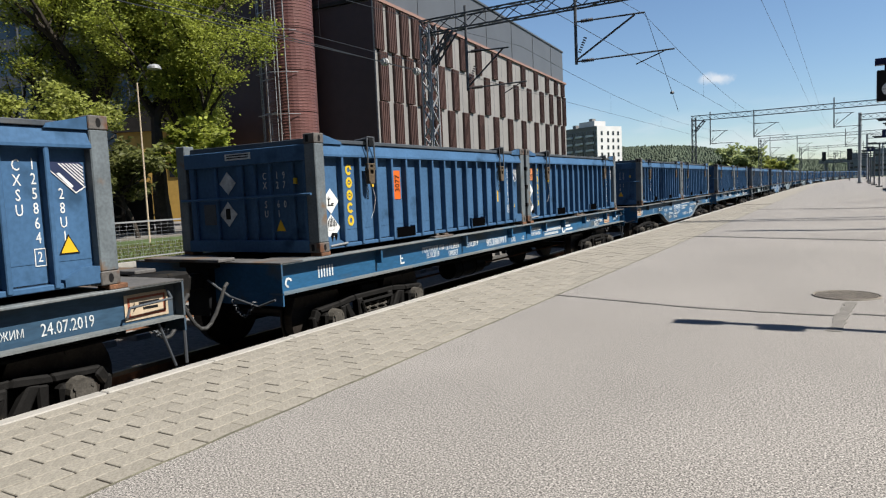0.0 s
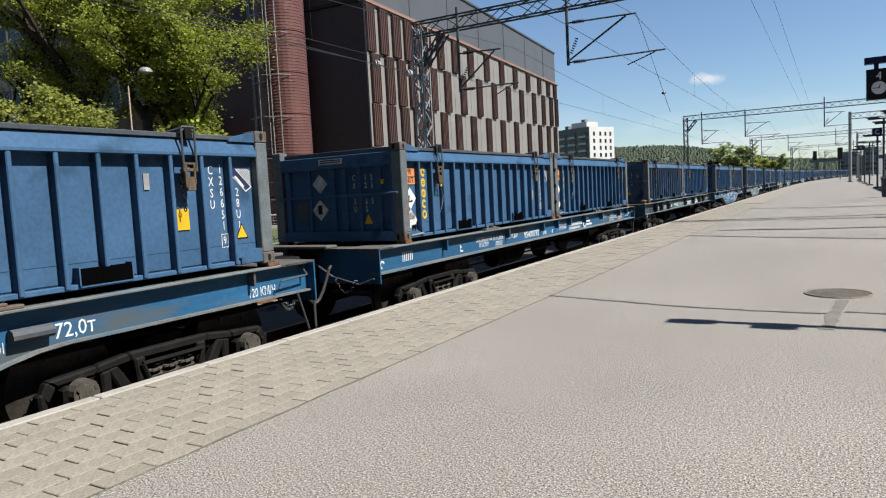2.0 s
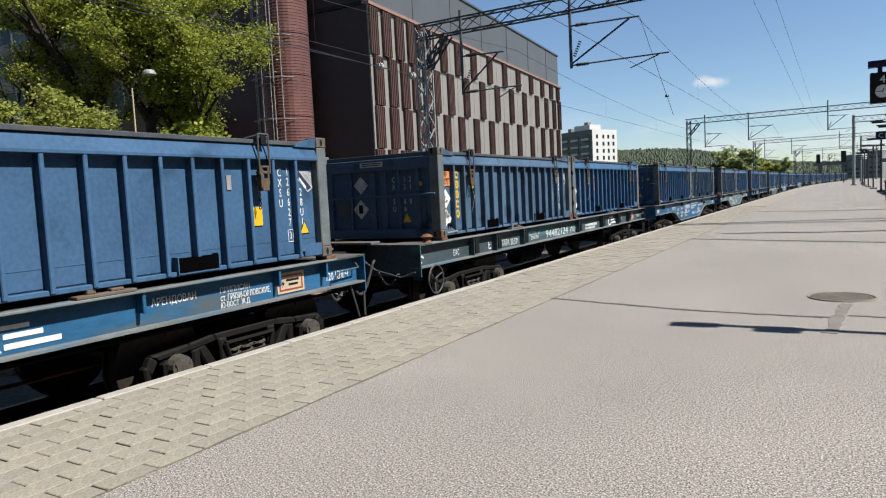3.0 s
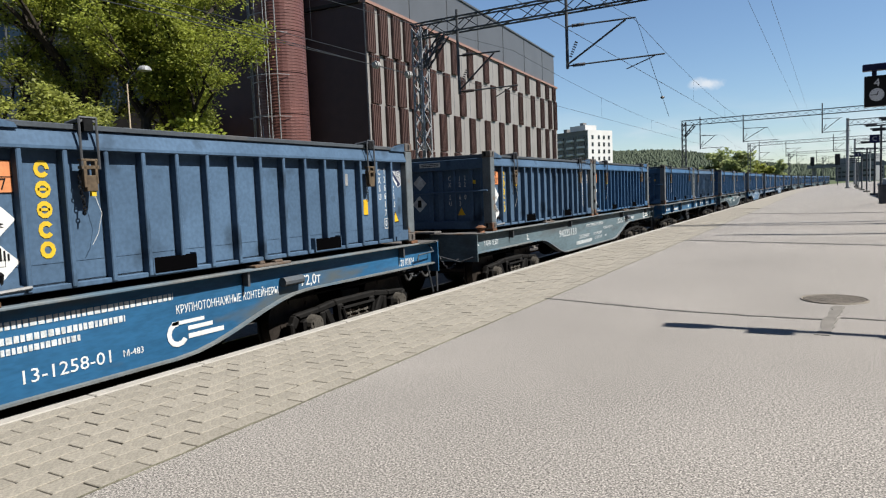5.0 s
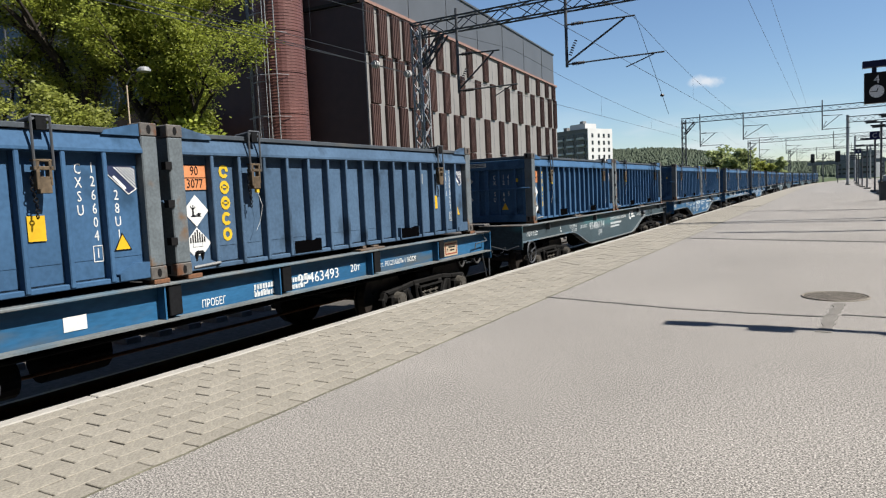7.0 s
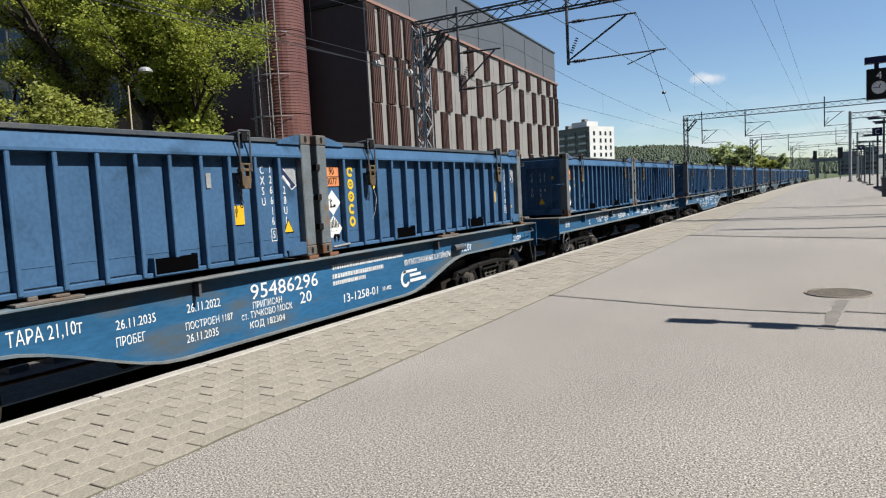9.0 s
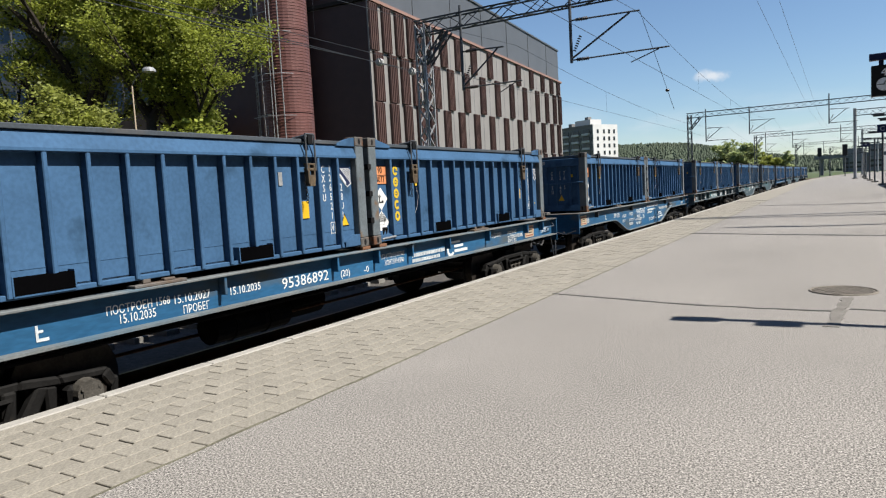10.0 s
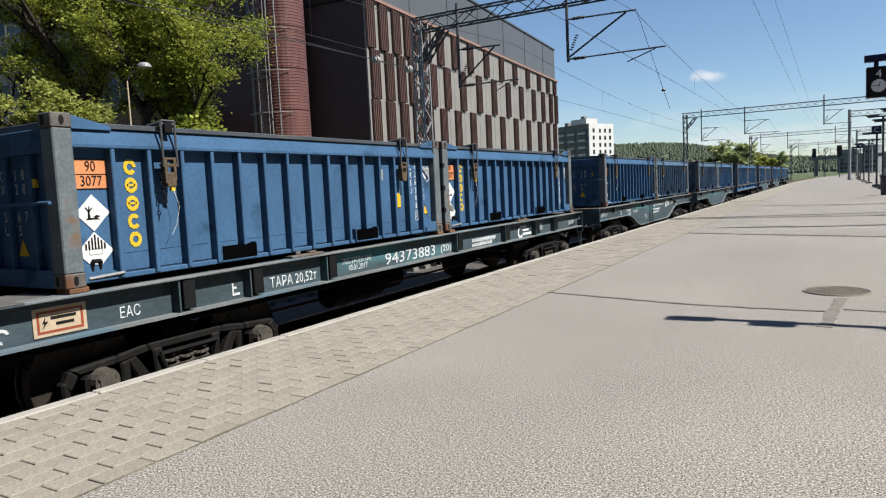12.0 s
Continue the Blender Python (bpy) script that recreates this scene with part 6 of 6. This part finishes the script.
# ---- beyond the tracks: bank, fence, lamp, parking ----
def beyond():
    tagged(part("grass_bank", B(-90, -8.7, -40, 130, -0.94, -0.15), GRASS), "green lawn behind the railway fence", "lawn", kind="structure")
    tagged(part("road", B(-90, -21, -40, 60, -0.3, -0.10), PATCH), "grey asphalt parking road", "road", kind="structure")
    tagged(part("fence_plinth", B(-9.0, -8.7, -30, 60, -0.94, -0.02), KERB), "low pale concrete plinth below the fence", "plinth", kind="structure")
    f = thing("mesh_fence", "pale green steel fence panels with fine mesh", "fence")
    for i in range(18):
        y = -26 + i * 2.4
        part("post", B(-8.88, -8.82, y, y + 0.06, -0.02, 1.02), GALV, f)
        part("top_rail", B(-8.87, -8.83, y + 0.06, y + 2.4, 0.95, 0.99), GALV, f)
        part("bottom_rail", B(-8.87, -8.83, y + 0.06, y + 2.4, 0.05, 0.08), GALV, f)
        s = Shape()
        for j in range(9):
            z = 0.15 + j * 0.09
            s.rod((-8.85, y + 0.06, z), (-8.85, y + 2.4, z), 0.004, 4)
        for j in range(1, 12):
            s.rod((-8.85, y + j * 0.2, 0.08), (-8.85, y + j * 0.2, 0.95), 0.003, 4)
        part("mesh_panel", s, GALV, f)
    l = thing("street_lamp", "slim pale street lamp with a flat dome head", "street lamp", at=pose(-17.73, 12.69, -0.15))
    part("pole", Shape().rod((0, 0, 0), (0, 0, 6.4), 0.042, 10, 0.03), CREAM, l)
    part("arm", Shape().tube([(0, 0, 6.4), (0.15, 0.12, 6.75), (0.42, 0.33, 6.95)], 0.009), GALV_D, l)
    head = Shape()
    for a, b, r0, r1 in ((6.92, 7.0, 0.27, 0.26), (7.0, 7.09, 0.26, 0.18), (7.09, 7.12, 0.18, 0.04)):
        head.rod((0.55, 0.43, a), (0.55, 0.43, b), r0, 14, r1)
    part("shade", head, GALV, l, "pale domed lamp head", smooth=False)
    # open shelter and parked van
    h = thing("open_shelter", "dark open timber shelter with a rail fence", "shelter", at=pose(-29.68, 16.32, -0.1, 0, 0, 35))
    part("roof", B(-4, 4, -2, 2, 2.5, 2.75), DARKROOM, h)
    for x in (-3.8, -1.3, 1.3, 3.7):
        part("post", B(x, x + 0.15, -1.9, -1.75, 0, 2.5), DARKROOM, h)
    part("back_wall", B(-4, 4, 1.8, 1.95, 0, 2.5), DARKROOM, h)
    for z in (0.5, 0.9):
        part("rail", B(-6, 6, -2.6, -2.5, z, z + 0.12), DARKROOM, h)
    v = thing("parked_van", "white parked delivery van beside the shelter", "van", at=pose(-27.35, 16.30, -0.1, 0, 0, 60))
    part("body", Shape().prism([(-2.3, 0.35), (2.3, 0.35), (2.3, 1.1), (1.5, 1.25), (0.9, 1.95), (-2.3, 2.0)], "x", -0.9, 0.9), CARWHITE, v, bevel=0.06)
    part("side_window", B(0.9, 0.92, -0.4, 1.2, 1.2, 1.75), GLASS_D, v)
    for y in (-1.5, 1.5):
        wh = part("wheel", Shape().rod((0.72, y, 0.34), (0.93, y, 0.34), 0.34, 16), TYRE, v)
        part("rim", Shape().rod((0.93, y, 0.34), (0.945, y, 0.34), 0.2, 12), GALV, wh)
    q = thing("white_shed", "low white rendered outbuilding", "shed", at=pose(-34.30, 16.22, -0.1, 0, 0, 35))
    part("wall", B(-3, 2, 0, 4, 0, 3.0), CONC_W, q)
    part("roof", B(-3.3, 2.3, -0.3, 4.3, 3.0, 3.2), DARKROOM, q)


# ---- platform furniture ----
def sign_post(y, kind, mark="", x=9.5, h=4.1):
    s = thing("platform_post", "dark slim platform lamp and sign post on a square foot", "post", "posts along the platform", at=on_track(y, x))
    part("pole", Shape().rod((0, 0, 0), (0, 0, h), 0.07 if h < 6 else 0.17, 10), GALV_D, s)
    part("foot", B(-0.28, 0.28, -0.28, 0.28, 0, 0.14), CONCRETE, s, bevel=0.02)
    part("boom", B(-0.9, 0.9, -0.05, 0.05, h - 0.1, h), GALV_D, s)
    part("luminaire", B(-1.0, -0.25, -0.12, 0.12, h, h + 0.07), GALV_D, s, bevel=0.01)
    if kind == "sign":
        p = part("sign_plate", B(-0.36, 0.30, -0.13, -0.07, h - 0.1, h + 0.5), SIGNBLUE, s, "dark blue sector sign", bevel=0.006)
        ob = new("lettering", text_mesh(mark, 0.5, WHITE, "CENTER"))
        ob.parent = p
        ob.matrix_basis = pose(-0.03, -0.135, h + 0.2, 0, 0, -90)
    return s


def clock_sign():
    s = thing("platform_clock", "black hanging platform sign with a white clock face", "clock sign", at=pose(7.22, 15.0, 0))
    part("boom", B(-0.02, 2.3, -0.10, 0.10, 3.97, 4.13), SIGNBLUE, s, "dark blue boom", bevel=0.01)
    part("post", Shape().rod((2.25, 0, 0), (2.25, 0, 4.6), 0.14, 12), GALV_D, s)
    part("hanger", B(0.18, 0.28, -0.03, 0.03, 3.84, 3.97), SIGNBLUE, s)
    part("hanger", B(0.72, 0.82, -0.03, 0.03, 3.84, 3.97), SIGNBLUE, s)
    box = part("case", B(0.02, 1.0, -0.10, 0.10, 3.10, 3.84), SIGNBLACK, s, "black sign case", bevel=0.012)
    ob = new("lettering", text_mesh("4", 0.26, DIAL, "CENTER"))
    ob.parent = box
    ob.matrix_basis = pose(0.28, -0.104, 3.66, 0, 0, -90)
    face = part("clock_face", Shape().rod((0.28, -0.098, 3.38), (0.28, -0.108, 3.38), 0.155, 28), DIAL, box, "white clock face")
    dial = Shape()
    for a, ln, w in ((radians(22), 0.08, 0.012), (radians(270), 0.13, 0.009)):
        d = Vector((math.sin(a), 0, math.cos(a)))
        dial.rod(Vector((0.28, -0.111, 3.38)) - d * 0.02, Vector((0.28, -0.111, 3.38)) + d * ln, w, 4)
    for i in range(12):
        a = 2 * math.pi * i / 12
        d = Vector((math.sin(a), 0, math.cos(a)))
        dial.rod(Vector((0.28, -0.109, 3.38)) + d * 0.12, Vector((0.28, -0.109, 3.38)) + d * 0.145, 0.005, 4)
    part("dial_marks", dial, INK, face)


def furniture():
    clock_sign()
    # sign boom beside the camera, known by its shadow on the asphalt
    s = thing("platform_sign", "dark platform sign boom on a post", "sign", at=pose(8.55, 2.55, 0))
    part("boom", B(0, 2.2, -0.05, 0.05, 4.05, 4.15), SIGNBLUE, s)
    part("post", Shape().rod((2.1, 0, 0), (2.1, 0, 4.5), 0.07, 12), GALV_D, s)
    part("case", B(-0.02, 0.26, -0.13, 0.08, 3.98, 4.20), SIGNBLACK, s)
    part("case", B(0.62, 0.90, -0.22, 0.05, 3.9, 4.05), SIGNBLACK, s)
    for y, h in ((20.5, 8.3), (26.6, 4.1), (33.5, 4.1), (41.5, 4.1)):
        sign_post(y, "lamp", h=h)
    for i, y in enumerate((50, 57.5, 70.5, 82, 95, 108, 121, 134)):
        sign_post(y, "sign" if i in (1, 4) else "lamp", "C" if i == 1 else "4", h=4.1 + (0.8 if i == 0 else 0))
    b = thing("litter_bin", "dark round litter bin on the platform", "litter bin", at=pose(8.95, 36.5, 0))
    part("body", Shape().rod((0, 0, 0.0), (0, 0, 0.95), 0.26, 14, 0.3), GALV_D, b)
    part("rim", Shape().ring((0, 0, 0.95), "z", 0.30, 0.03, 16, 6), SIGNBLACK, b)
    # signals far along the line
    for y, x, h in ((190, -1.9, 7.0), (150, 6.0, 6.2)):
        g = thing("railway_signal", "black railway signal head on a slim mast", "railway signal", "railway signals", at=on_track(y, x))
        part("mast", Shape().rod((0, 0, -0.9), (0, 0, h), 0.09, 8), GALV_D, g)
        part("head", B(-0.45, 0.45, -0.1, 0.1, h - 2.2, h), SIGNBLACK, g, bevel=0.05)
    f = thing("boundary_fence", "screen fence behind the platform posts, haze painted into its grey", "fence")
    part("screen", strip(13.4, 13.5, -0.9, 1.0, 62, 230), HAZE, f)


def closing_wall():
    # unseen wall behind the camera, added to cut fill on the container ends
    w = thing("station_wall", "unseen grey wall added to block sky light, open over the tracks", "wall", kind="structure")
    for a, c, z in ((-60, -7.4, -0.95), (-7.4, 2.4, 6.2), (2.4, 40, -0.95)):
        part("wall_part", B(a, c, -17.5, -17, z, 24), CONC_G, w)
    # unseen wall right of the platform, added to block the low sky
    e = thing("station_building", "unseen dark brick wall added along the platform to cut sky fill", "building", kind="structure")
    part("wall", B(16.2, 16.8, -17, 60, -0.95, 7.9), BRICKWORK, e)
    part("plinth", B(16.1, 16.2, -17, 60, -0.95, 0.6), CONCRETE, e)
    part("eaves", B(15.8, 17.0, -17, 60, 7.9, 8.1), DARKROOM, e)
    # unseen canopy, added to shade the asphalt and cut its bounced light
    c = thing("platform_canopy", "unseen flat canopy added to shade the platform behind the camera", "canopy", kind="structure")
    part("roof", B(2.7, 13, -17, -4.6, 4.6, 4.9), DARKROOM, c)
    for y in (-15, -10, -6):
        part("post", B(9.4, 9.6, y, y + 0.2, 0, 4.6), GALV_D, c)


ground()
tracks()
closing_wall()
beyond()
overhead()
brown_building()
chimney()
far_buildings()
greenery()
furniture()
wagons, loads, wheels = train()
platform_details()
platform()
motions()
